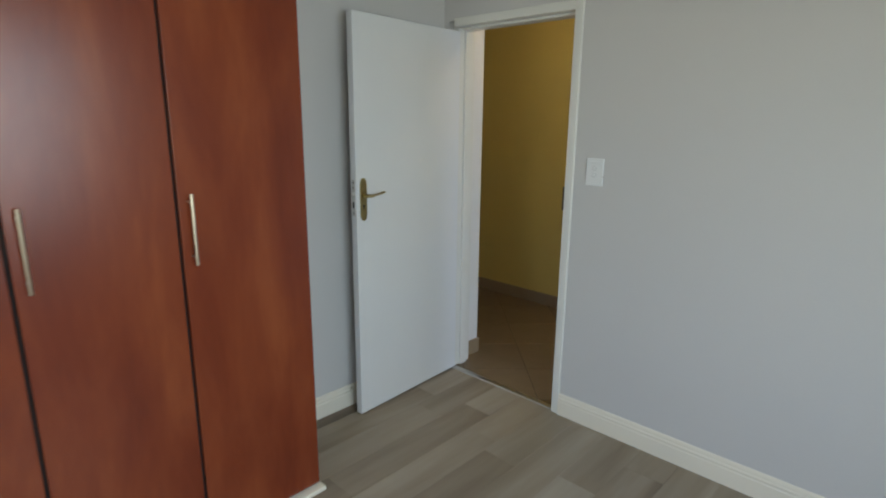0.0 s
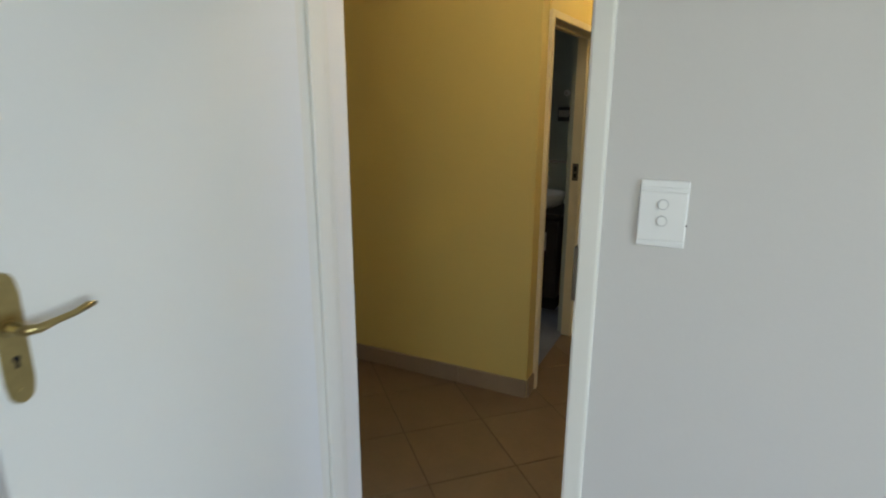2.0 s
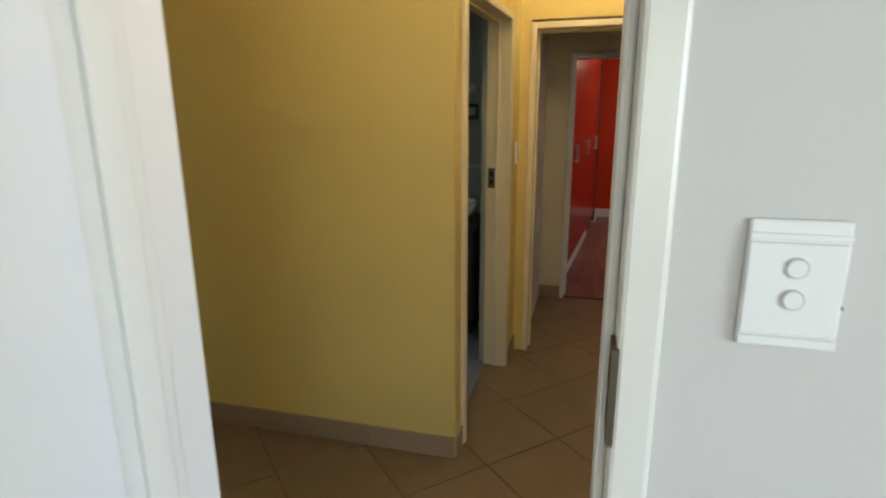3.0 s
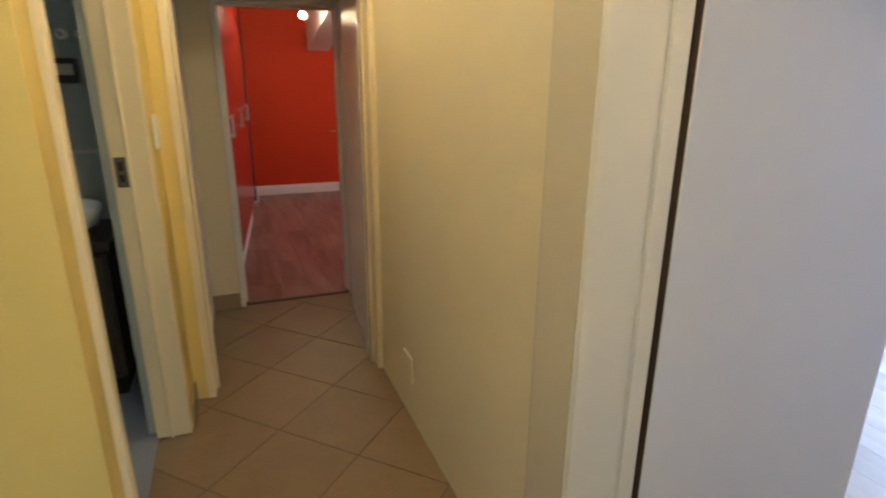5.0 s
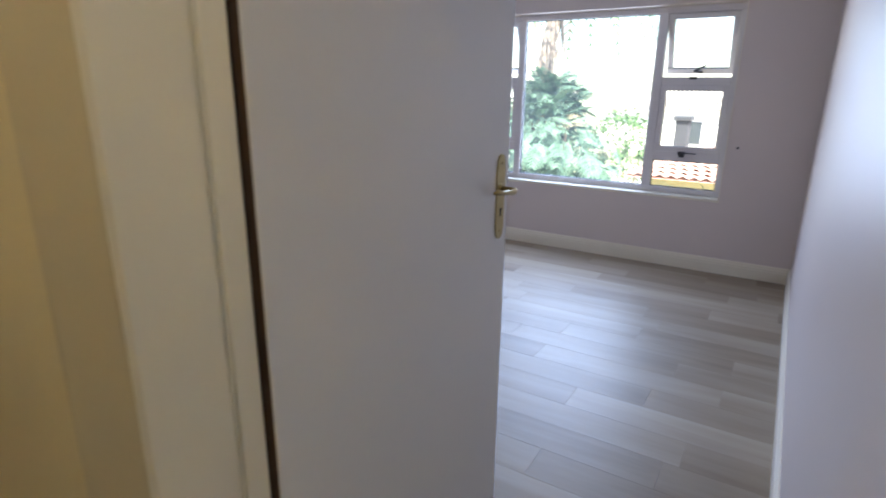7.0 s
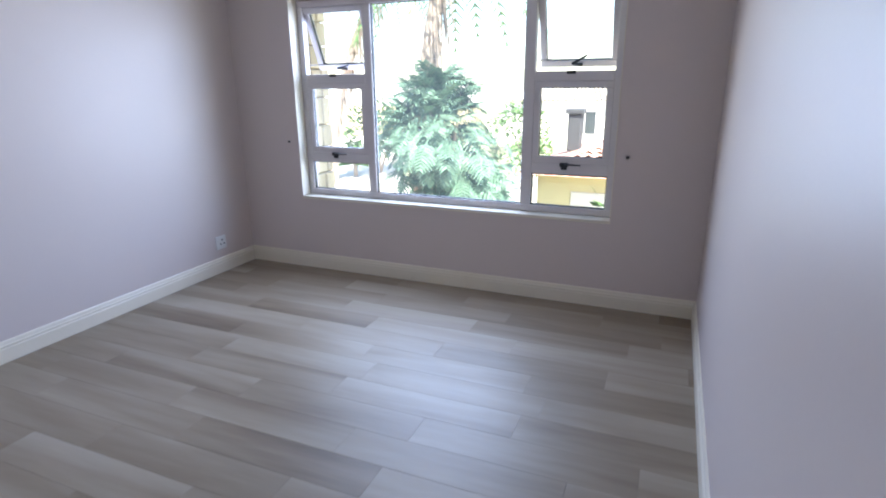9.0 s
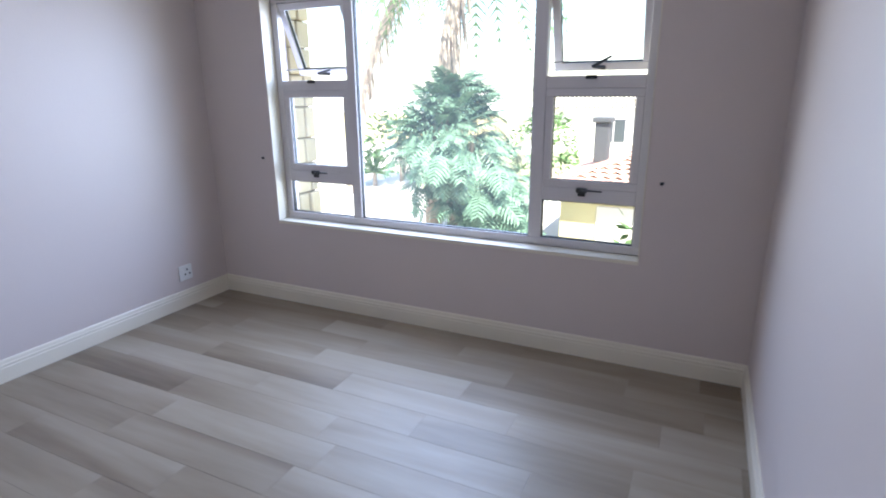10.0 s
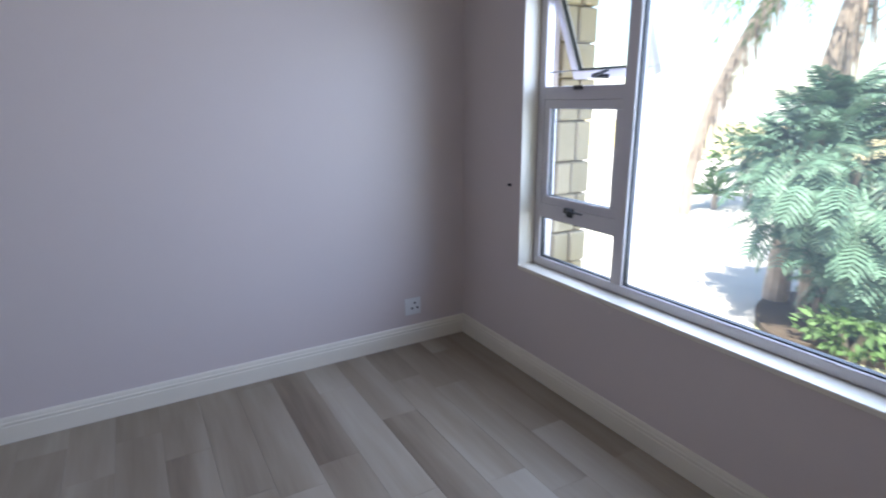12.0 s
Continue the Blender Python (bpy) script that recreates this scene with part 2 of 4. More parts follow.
def extrude_poly(bm, pts, vec):
    """A prism: the polygon pts pushed along vec."""
    vec = Vector(vec)
    a = [bm.verts.new(p) for p in pts]
    b = [bm.verts.new(Vector(p) + vec) for p in pts]
    bm.faces.new(a[::-1])
    bm.faces.new(b)
    n = len(pts)
    for i in range(n):
        bm.faces.new((a[i], a[(i + 1) % n], b[(i + 1) % n], b[i]))
    return bm


def part(name, bm, material, parent=None, label="", smooth=False):
    """Links a bmesh as one mesh object under a thing or a part."""
    bmesh.ops.recalc_face_normals(bm, faces=bm.faces)
    me = bpy.data.meshes.new(name)
    bm.to_mesh(me)
    bm.free()
    me.materials.append(material)
    if smooth:
        me.shade_smooth()
    ob = new(name, me)
    ob.parent = parent
    return tagged(ob, label)


def empty(name, m, label, category, group="", kind=""):
    ob = new(name)
    ob.empty_display_size = 0.1
    ob.matrix_world = m
    return tagged(ob, label, category, group, kind)


def B():
    return bmesh.new()


def structure(name, bm, material, label, category):
    ob = part(name, bm, material)
    return tagged(ob, label, category, "", "structure")


def wall(name, boxes, material, label="painted plaster wall"):
    bm = B()
    for b in boxes:
        box(bm, *b)
    return structure(name, bm, material, label, "wall")


# ---- structure: bedroom A ----
H = 2.62
wall("wall_a_door", [(1.06, 1.352, 0, 0.09, 0, H), (2.19, 5.0, 0, 0.09, 0, H), (1.352, 2.19, 0, 0.09, 2.09, H)], GREY_WALL, "pale grey painted bedroom wall with a doorway")
wall("wall_a_left", [(1.06, 1.316, -4.2, 0, 0, H)], GREY_WALL, "pale grey painted bedroom wall behind the open door")
wall("wall_a_back", [(1.06, 2.0, -4.35, -4.2, 0, H), (4.3, 5.15, -4.35, -4.2, 0, H), (2.0, 4.3, -4.35, -4.2, 0, 0.72), (2.0, 4.3, -4.35, -4.2, 2.16, H)], GREY_WALL, "pale grey painted bedroom wall with a window opening")
# The opening is made for the added side light; no window is known here.
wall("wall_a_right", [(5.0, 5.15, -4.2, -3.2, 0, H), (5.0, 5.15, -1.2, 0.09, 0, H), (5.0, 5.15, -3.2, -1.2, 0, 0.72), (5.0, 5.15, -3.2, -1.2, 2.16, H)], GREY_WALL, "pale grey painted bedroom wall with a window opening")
wall("ceiling_a", [(1.06, 5.15, -4.35, 0.0, H, H + 0.12)], CEILING, "white painted ceiling")

# ---- structure: passage and corridor ----
wall("wall_passage_near", [(2.19, 2.64, 0.09, 0.178, 0, H), (1.352, 2.19, 0.09, 0.178, 2.09, H)], YELLOW_WALL, "yellow painted passage wall beside a doorway")
wall("wall_passage_nib", [(-0.75, 1.352, 0.094, 0.180, 0, H), (-0.75, 1.349, 0.180, 0.319, 0, H)], CEILING, "white painted wall end beside the doorway")
wall("wall_passage_end", [(-0.9, -0.75, 0.09, 1.6, 0, H)], YELLOW_WALL, "yellow painted passage wall")
wall("wall_passage_far", [(-0.9, 1.612, 1.484, 1.585, 0, H)], YELLOW_WALL, "yellow painted passage wall with an outer corner")
wall("wall_corridor_left", [(1.52, 1.612, 1.585, 1.592, 0, H), (1.555, 1.695, 2.475, 2.70, 0, H), (1.52, 1.62, 1.592, 2.475, 1.975, H)], YELLOW_WALL, "yellow painted corridor wall round the bathroom doorway")
bm = B()
extrude_poly(bm, [(2.620, 1.198, 0), (2.606, 2.70, 0), (2.705, 2.70, 0), (2.705, 1.198, 0)], (0, 0, H))
box(bm, 2.64, 2.705, 0.178, 1.198, 2.10, H)
# Paler than the yellow walls of the same corridor.
structure("wall_corridor_right", bm, CREAM_WALL, "cream corridor wall beside a bedroom door", "wall")
wall("wall_corridor_cross", [(1.555, 1.752, 2.70, 2.84, 0, H), (2.613, 2.705, 2.70, 2.84, 0, H), (1.752, 2.613, 2.70, 2.84, 1.985, H)], YELLOW_WALL, "yellow painted wall across the corridor with a doorway")
wall("wall_lobby_left", [(1.60, 1.755, 2.84, 3.80, 0, H)], LILAC_WALL, "pale painted lobby wall")
wall("wall_lobby_right", [(2.72, 2.80, 2.84, 3.80, 0, H)], CREAM_WALL, "cream painted lobby wall")
wall("wall_lobby_far", [(1.60, 1.925, 3.80, 3.92, 0, H), (2.69, 2.80, 3.80, 3.92, 0, H), (1.925, 2.69, 3.80, 3.92, 1.92, H)], CREAM_WALL, "cream painted lobby wall with a doorway into the red room")
wall("ceiling_passage", [(-0.9, 2.80, 0.0, 3.92, H, H + 0.12)], CEILING, "white painted ceiling")

# ---- structure: bathroom ----
wall("wall_bathroom", [(-0.9, -0.8, 1.6, 3.4, 0, H), (-0.9, 1.555, 3.3, 3.4, 0, H)], BATH_TILE, "pale green tiled bathroom wall")
wall("wall_bathroom_side", [(1.52, 1.555, 2.475, 3.3, 0, H), (-0.8, 1.52, 1.585, 1.60, 0, H)], BATH_TILE, "pale green tiled bathroom wall")
wall("bathroom_floor", [(-0.9, 1.56, 1.60, 3.4, -0.1, 0.004)], BATH_FLOOR, "slate blue bathroom floor")
wall("ceiling_bathroom", [(-0.9, 1.555, 1.585, 3.4, H, H + 0.12)], CEILING, "white painted ceiling")

# ---- structure: red room ----
wall("wall_red_far", [(1.3, 6.2, 7.62, 7.75, 0, 2.75)], RED_WALL, "bright red painted wall")
wall("wall_red_left", [(1.3, 1.42, 3.92, 7.62, 0, 2.75)], RED_WALL, "bright red painted wall")
wall("wall_red_near", [(1.3, 1.925, 3.92, 3.98, 0, 2.75), (2.69, 6.2, 3.92, 3.98, 0, 2.75), (1.925, 2.69, 3.92, 3.98, 1.92, 2.75)], RED_WALL, "bright red painted wall")
# This wall is out of view; its opening is made for the added light.
wall("wall_red_right", [(6.05, 6.2, 3.98, 7.62, 0, 0.7), (6.05, 6.2, 3.98, 7.62, 2.2, 2.75), (6.05, 6.2, 3.98, 4.6, 0.7, 2.2), (6.05, 6.2, 6.6, 7.62, 0.7, 2.2)], RED_WALL, "bright red painted wall with an added, unseen opening")
wall("ceiling_red", [(1.3, 6.2, 3.92, 7.75, 2.75, 2.85)], CEILING, "white painted ceiling")

# ---- structure: bedroom B ----
WX, WY0, WY1 = 7.03, 0.23, 3.722
WIN_Y0, WIN_Y1, WIN_Z0, WIN_Z1 = 0.79, 3.16, 0.590, 2.035
wall("wall_b_door", [(2.705, 2.770, 1.203, WY1 + 0.1, 0, H), (2.705, 2.770, 0.20, 1.203, 2.10, H)], LILAC_WALL, "pale lilac grey bedroom wall beside the door")
wall("wall_b_left", [(2.785, WX + 0.22, WY1, WY1 + 0.15, 0, H)], LILAC_WALL, "pale lilac grey bedroom wall with a socket")
wall("wall_b_right", [(2.72, WX + 0.22, WY0 - 0.12, WY0, 0, H)], LILAC_WALL, "pale lilac grey bedroom wall")
wall("wall_b_window", [(WX, WX + 0.22, WY0, WIN_Y0, 0, H), (WX, WX + 0.22, WIN_Y1, WY1, 0, H), (WX, WX + 0.22, WIN_Y0, WIN_Y1, 0, WIN_Z0), (WX, WX + 0.22, WIN_Y0, WIN_Y1, WIN_Z1, H)], LILAC_WALL, "pale lilac grey bedroom wall with a wide window")
wall("ceiling_b", [(2.705, WX + 0.22, 0.1, WY1 + 0.15, H, H + 0.12)], CEILING, "white painted ceiling")


# ---- plinth of the house under the floors ----
wall("foundation", [(1.06, 5.15, -4.35, 0.09, -1.85, -0.125), (-0.9, 7.25, 0.10, 3.87, -1.85, -0.125), (1.3, 6.2, 3.88, 7.75, -1.85, -0.125)], GREY_WALL, "plastered base of the house")

# ---- skirtings ----
def skirting(name, a, b, inward, parent=None):
    """Moulded skirting board from a to b on the floor, its back on the line; inward is the way into the room."""
    a, b, n = Vector((*a, 0)), Vector((*b, 0)), Vector((*inward, 0))
    prof = [(0, 0), (0.016, 0), (0.016, 0.078), (0.0135, 0.082), (0.0135, 0.086), (0.015, 0.090), (0.0145, 0.096), (0.011, 0.100), (0.0105, 0.106), (0.009, 0.114), (0.004, 0.121), (0, 0.121)]
    bm = B()
    extrude_poly(bm, [a + n * p + Vector((0, 0, q + 0.001)) for p, q in prof], b - a)
    ob = structure(name, bm, SKIRT_WHITE, "white moulded skirting board", "skirting")
    return ob


skirting("baseboard_a_door", (2.203, 0), (5.0, 0), (0, -1))
skirting("baseboard_a_left", (1.316, -1.255), (1.316, 0), (1, 0))
skirting("baseboard_b_window", (WX, WY0), (WX, WY1), (-1, 0))
skirting("baseboard_b_left", (2.785, WY1), (WX, WY1), (0, -1))
skirting("baseboard_b_right", (2.80, WY0), (WX, WY0), (0, 1))
skirting("baseboard_b_door", (2.785, 1.10), (2.785, WY1), (1, 0))
skirting("baseboard_red_far", (1.42, 7.62), (6.05, 7.62), (0, -1))


# ---- door frames ----
def door_frame(name, m, w, h, d, face=0.036, label="cream painted pressed steel door frame", stop_at=0.5, flip=False, material=None, hinge=None):
    """A pressed steel frame: local x across the opening, y through the wall, z up. A stop runs round inside the rebate."""
    thing = empty(name, m, label, "door frame", "", "structure")
    for nm, x0, x1, z0, z1 in (("jamb", -face, 0, 0, h + face), ("jamb", w, w + face, 0, h + face), ("head", 0, w, h, h + face)):
        bm = B()
        y0, y1 = hinge if hinge and x0 < 0 else (-0.012, d + 0.012)
        box(bm, x0, x1, y0, y1, z0, z1, 0.006, 2)
        part(nm, bm, material or FRAME_WHITE, thing)
    s0, s1 = (stop_at * d, d - 0.045) if not flip else (0.045, stop_at * d)
    for x0, x1, z0, z1 in ((0, 0.013, 0, h), (w - 0.013, w, 0, h), (0.013, w - 0.013, h - 0.013, h)):
        bm = B()
        box(bm, x0, x1, *((s0, s1) if not hinge or x0 else (hinge[0] + 0.045, hinge[1] - 0.04)), z0, z1, 0.004, 2)
        part("stop", bm, material or FRAME_WHITE, thing)
    return thing


frame_a = door_frame("door_frame_a", pose(1.398, 0, 0), 0.762, 2.058, 0.178, face=0.044, flip=True, stop_at=0.7, hinge=(0.036, 0.180))


def splayed_frame():
    """The frame of the second bedroom: a wide splayed face towards the corridor and a rebate on the room side."""
    thing = empty("door_frame_b", pose(0, 0, 0), "cream painted door frame with a wide splayed face", "door frame", "", "structure")
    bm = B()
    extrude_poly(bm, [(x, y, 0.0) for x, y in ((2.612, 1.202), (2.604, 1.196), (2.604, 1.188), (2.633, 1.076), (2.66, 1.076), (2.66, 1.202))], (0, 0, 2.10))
    # The splayed face is a duller cream than the jambs.
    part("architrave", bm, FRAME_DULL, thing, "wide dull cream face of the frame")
    far = [(2.634, 1.0755), (2.633, 1.068), (2.637, 1.058), (2.648, 1.052), (2.733, 1.013), (2.7345, 1.020), (2.742, 1.017), (2.7435, 1.007), (2.772, 0.994), (2.776, 0.998), (2.776, 1.202), (2.6605, 1.202), (2.6605, 1.0755)]
    bm = B()
    extrude_poly(bm, [(x, y, 0.0) for x, y in far], (0, 0, 2.10))
    part("jamb", bm, FRAME_WHITE, thing)
    bm = B()
    box(bm, 2.628, 2.776, 0.202, 0.238, 0, 2.10, 0.006, 2)
    part("jamb", bm, FRAME_WHITE, thing)
    bm = B()
    box(bm, 2.628, 2.776, 0.238, 1.06, 2.045, 2.10, 0.006, 2)
    part("head", bm, FRAME_WHITE, thing)
    return thing


frame_b = splayed_frame()
frame_bath = door_frame("door_frame_bath", pose(1.622, 1.628, 0, 0, 0, 85.8), 0.798, 1.945, 0.115, material=FRAME_SHADED)
frame_cross = door_frame("door_frame_corridor", pose(1.787, 2.70, 0), 0.790, 1.935, 0.14, material=FRAME_SHADED)
frame_red = door_frame("door_frame_red", pose(1.958, 3.80, 0), 0.70, 1.885, 0.18, face=0.03)


def strike_plate(parent, x0, x1, y0, y1, z0, z1, thin):
    """A steel keep let into the jamb, with two dark slots."""
    bm = B()
    box(bm, x0, x1, y0, y1, z0, z1, 0.0006)
    p = part("strike_plate", bm, DARK_STEEL, parent, "worn dark steel strike plate")
    bm = B()
    h = z1 - z0
    for a, b in ((0.18, 0.42), (0.55, 0.85)):
        if thin == "x":
            box(bm, x0 - 0.0005, x1 + 0.0005, y0 + (y1 - y0) * 0.3, y1 - (y1 - y0) * 0.3, z0 + a * h, z0 + b * h)
        else:
            box(bm, x0 + (x1 - x0) * 0.3, x1 - (x1 - x0) * 0.3, y0 - 0.0005, y1 + 0.0005, z0 + a * h, z0 + b * h)
    part("slot", bm, DARK, p)


strike_plate(frame_a, 0.7565, 0.7645, -0.0145, 0.030, 1.118, 1.235, "x")
strike_plate(frame_bath, 0.795, 0.7995, 0.074, 0.113, 1.075, 1.185, "x")


# ---- door leaves and handles ----
def lever_set(parent, side, grip=1.180):
    """A brass lever on a long shaped plate, on the leaf's face; local x runs along the leaf to the hinge, y out of the face."""
    s = side
    bm = B()
    pts = []
    for k in range(36):
        a = 2 * math.pi * k / 36
        z = 0.107 * max(-1, min(1, 1.02 * math.cos(a)))
        over = (abs(z) - 0.083) / 0.024
        half = 0.0215 if over < 0 else 0.0185 * math.sqrt(max(0.0, 1 - over * over)) + 0.001
        pts.append(Vector((math.copysign(half, math.sin(a + 1e-6)), 0, z)))
    extrude_poly(bm, pts, (0, s * 0.004, 0))
    for e in (0.085, -0.085):
        cyl(bm, pose(0, s * 0.0045, e, 90), 0.0035, 0.003, 10)
    sweep(bm, [(0, 0, 0.02), (0, s * 0.007, 0.02)], [0.017, 0.013], 18)
    plate = part("handle_plate", bm, BRASS, parent, "long shaped brass handle plate")
    bm = B()
    pts = [(0, s * 0.004, 0.02), (0, s * 0.035, 0.02), (0.004, s * 0.042, 0.021), (0.018, s * 0.045, 0.019), (0.045, s * 0.046, 0.023), (0.075, s * 0.046, 0.026), (0.098, s * 0.044, 0.031), (0.112, s * 0.042, 0.030)]
    sweep(bm, pts, [0.0085, 0.0085, 0.0085, 0.0075, 0.0055, 0.0055, 0.0065, 0.0035], 12)
    part("lever", bm, BRASS, plate, "curved brass lever handle", True)
    bm = B()
    cyl(bm, pose(0, s * 0.0046, -0.032, 90), 0.0055, 0.0012, 14)
    box(bm, -0.003, 0.003, s * 0.0040, s * 0.0052, -0.047, -0.034)
    part("keyhole", bm, DARK, plate)
    plate.matrix_local = Matrix.Translation((0.045, 0, grip))
    return plate


def door_leaf(name, m, w, h, label, handles=(1, -1), t=0.040, grip=1.180):
    """A flush door: hinge edge at local x = w, lock edge at x = 0; thickness from y = -t to 0."""
    thing = empty(name, m, label, "door")
    bm = B()
    box(bm, 0, w, -t, 0, 0.008, h, 0.0025, 2)
    part("panel", bm, DOOR_WHITE, thing)
    for s in handles:
        p = lever_set(thing, s, grip)
        if s < 0:
            p.matrix_local = Matrix.Translation((0.045, -t, grip))
    bm = B()
    box(bm, -0.0012, 0.002, -t + 0.009, -0.009, 1.085, 1.265, 0.0006)
    lk = part("lock_face", bm, STEEL, thing, "steel lock face on the door edge")
    bm = B()
    box(bm, -0.010, 0.001, -t + 0.014, -0.014, 1.185, 1.205, 0.002)
    part("latch_bolt", bm, STEEL, lk)
    bm = B()
    box(bm, -0.002, 0.001, -t + 0.014, -0.014, 1.125, 1.155)
    part("deadbolt_slot", bm, DARK, lk)
    for z in (1.10, 1.25, 1.225):
        bm = B()
        cyl(bm, pose(-0.001, -t / 2, z, 0, 90), 0.004, 0.002, 10)
        part("screw", bm, DARK, lk)
    bm = B()
    box(bm, w - 0.001, w + 0.0012, -t + 0.003, -0.003, 0.012, h - 0.004)
    part("hinge_edge", bm, RAW_EDGE, thing, "dark unpainted door edge")
    for z in (0.25, 1.80):
        bm = B()
        cyl(bm, pose(w + 0.007, -0.006, z), 0.006, 0.10, 12)
        part("hinge", bm, STEEL, thing)
    return thing


leaf_a = door_leaf("door_a", pose(1.420, -0.767, 0, 0, 0, 93.45), 0.797, 2.036, "white flush door standing open with brass lever handles", grip=1.165)
leaf_b = door_leaf("door_b", pose(3.566, 0.980, 0, 0, 0, 180), 0.784, 2.036, "white flush door opened into the pale bedroom, brass handles", grip=1.145)
leaf_c = door_leaf("door_corridor", pose(2.672, 3.575, 0, 0, 0, -95.3), 0.775, 1.925, "white flush door folded back beside the corridor doorway", handles=())


# ---- bedroom A: wardrobe ----
def wardrobe():
    """A run of tall cherry doors on a carcass, each door with a bar handle; local y along the front."""
    y_end, front, back = -1.262, 1.80, 1.320
    thing = empty("wardrobe", pose(front, y_end, 0), "built-in wardrobe with reddish cherry wood doors", "wardrobe")
    bm = B()
    box(bm, back - front, -0.022, -2.9, -0.004, 0.06, 2.55, 0.002)
    part("carcass", bm, CARCASS, thing)
    # Black sheet behind the doors: the shade of the gaps put into colour.
    bm = B()
    box(bm, -0.0225, -0.0208, -2.9, -0.006, 0.06, 2.52)
    part("shadow_edge", bm, DARK, thing, "black sheet for the shade in the door gaps")
    bm = B()
    box(bm, back - front, -0.05, -2.9, -0.004, 0.001, 0.06)
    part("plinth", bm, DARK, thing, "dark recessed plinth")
    bm = B()
    box(bm, -0.02, 0.034, -2.9, 0.012, 0.001, 0.022, 0.006, 2)
    part("kick_strip", bm, SKIRT_WHITE, thing, "white strip along the wardrobe foot")
    edges = [0.0, -0.473, -0.919, -1.392, -1.838, -2.311, -2.757]
    for k, (a, b) in enumerate(zip(edges, edges[1:])):
        bm = B()
        box(bm, -0.020, 0.0, b + 0.006, a - (0.006 if k else 0), 0.03, 2.53, 0.0016)
        door = part("door", bm, CHERRY, thing, "cherry wood door with cloudy grain")
        hy = b + 0.037
        bm = B()
        sweep(bm, [(0.028, hy, 1.083), (0.028, hy, 1.316)], [0.0058, 0.0058], 12)
        for z in (1.11, 1.29):
            sweep(bm, [(-0.001, hy, z), (0.026, hy, z + 0.0001)], [0.004, 0.004], 8)
        part("handle", bm, NICKEL, door, "slim satin nickel bar handle")
    return thing


wardrobe()


# ---- light switch, sockets, nails ----
RING = mat("grey_plastic_ring", (0.5, 0.5, 0.49), 0.4, var=0.02, scale=10)


def light_switch(m):
    """A tall white plate with stepped ends and two round rockers; local x across, z up, y out of the wall is -y."""
    thing = empty("light_switch", m, "white two-button light switch plate on the wall", "light switch")
    bm = B()
    box(bm, -0.044, 0.044, -0.007, 0, -0.065, 0.065, 0.003, 2)
    plate = part("plate", bm, PLASTIC_W, thing)
    bm = B()
    box(bm, -0.043, 0.043, -0.0105, -0.006, -0.051, 0.043, 0.002, 2)
    box(bm, -0.0435, 0.0435, -0.0095, -0.006, 0.0455, 0.052, 0.001)
    box(bm, -0.0435, 0.0435, -0.0095, -0.006, -0.063, -0.053, 0.001)
    part("cover", bm, PLASTIC_W, thing)
    for z in (0.019, -0.013):
        bm = B()
        cyl(bm, pose(0, -0.0112, z, 90), 0.0105, 0.003, 28)
        part("button_ring", bm, RING, thing)
        bm = B()
        cyl(bm, pose(0, -0.0122, z, 90), 0.0093, 0.004, 28, 0.0085)
        part("button", bm, PLASTIC_W, thing)
    bm = B()
    cyl(bm, pose(0.044, -0.005, -0.02, 0, 90), 0.002, 0.003, 8)
    part("screw", bm, DARK, thing)
    return thing


light_switch(pose(2.3175, 0, 1.3175))
light_switch(pose(1.695, 2.61, 1.26, 0, 0, 90))


def wall_socket(m):
    """A square white socket plate with three round-pin holes and a rocker; faces local -y."""
    thing = empty("wall_socket", m, "square white three-pin wall socket above the skirting", "socket")
    bm = B()
    box(bm, -0.053, 0.053, -0.008, 0, -0.053, 0.053, 0.003, 2)
    part("plate", bm, PLASTIC_W, thing)
    for x, z in ((0.012, 0.020), (-0.006, -0.012), (0.030, -0.012)):
        bm = B()
        cyl(bm, pose(x, -0.0082, z, 90), 0.0065, 0.001, 14)
        part("pin_hole", bm, DARK, thing)
    bm = B()
    box(bm, -0.040, -0.022, -0.011, -0.007, 0.002, 0.030, 0.002)
    part("rocker", bm, PLASTIC_W, thing)
    return thing


wall_socket(pose(6.664, WY1, 0.243))


def curtain_nail(y, z):
    thing = empty("wall_hook", pose(WX, y, z, 0, 0, -90), "small dark metal hook screwed into the wall", "hook")
    bm = B()
    sweep(bm, [(0, 0, 0), (0, -0.012, 0), (0.004, -0.018, 0.003), (0.012, -0.02, 0.008)], [0.005, 0.0055, 0.0045, 0.003], 8)
    part("shank", bm, BLACK, thing)
    bm = B()
    cyl(bm, pose(0, -0.0012, 0, 90), 0.009, 0.003, 12)
    part("rosette", bm, BLACK, thing)


curtain_nail(3.25, 1.015)
curtain_nail(0.715, 0.999)


def blank_cover():
    thing = empty("socket_cover", pose(2.611, 2.235, 0.25, 0, 0, -89.4), "cream painted socket cover low on the passage wall", "socket cover")
    bm = B()
    box(bm, -0.06, 0.06, -0.013, 0, -0.06, 0.06, 0.004, 2)
    part("plate", bm, CREAM_WALL, thing)
    bm = B()
    box(bm, -0.012, 0.012, -0.016, -0.011, -0.02, 0.02, 0.002)
    part("rocker", bm, CREAM_WALL, thing)


blank_cover()

# ---- bedroom B: window ----
FX0, FX1 = WX + 0.095, WX + 0.145


def bar(parent, name, y0, y1, z0, z1, x0=FX0, x1=FX1, m=ALU, label=""):
    bm = B()
    box(bm, x0, x1, y0, y1, z0, z1, 0.004, 2)
    return part(name, bm, m, parent, label)


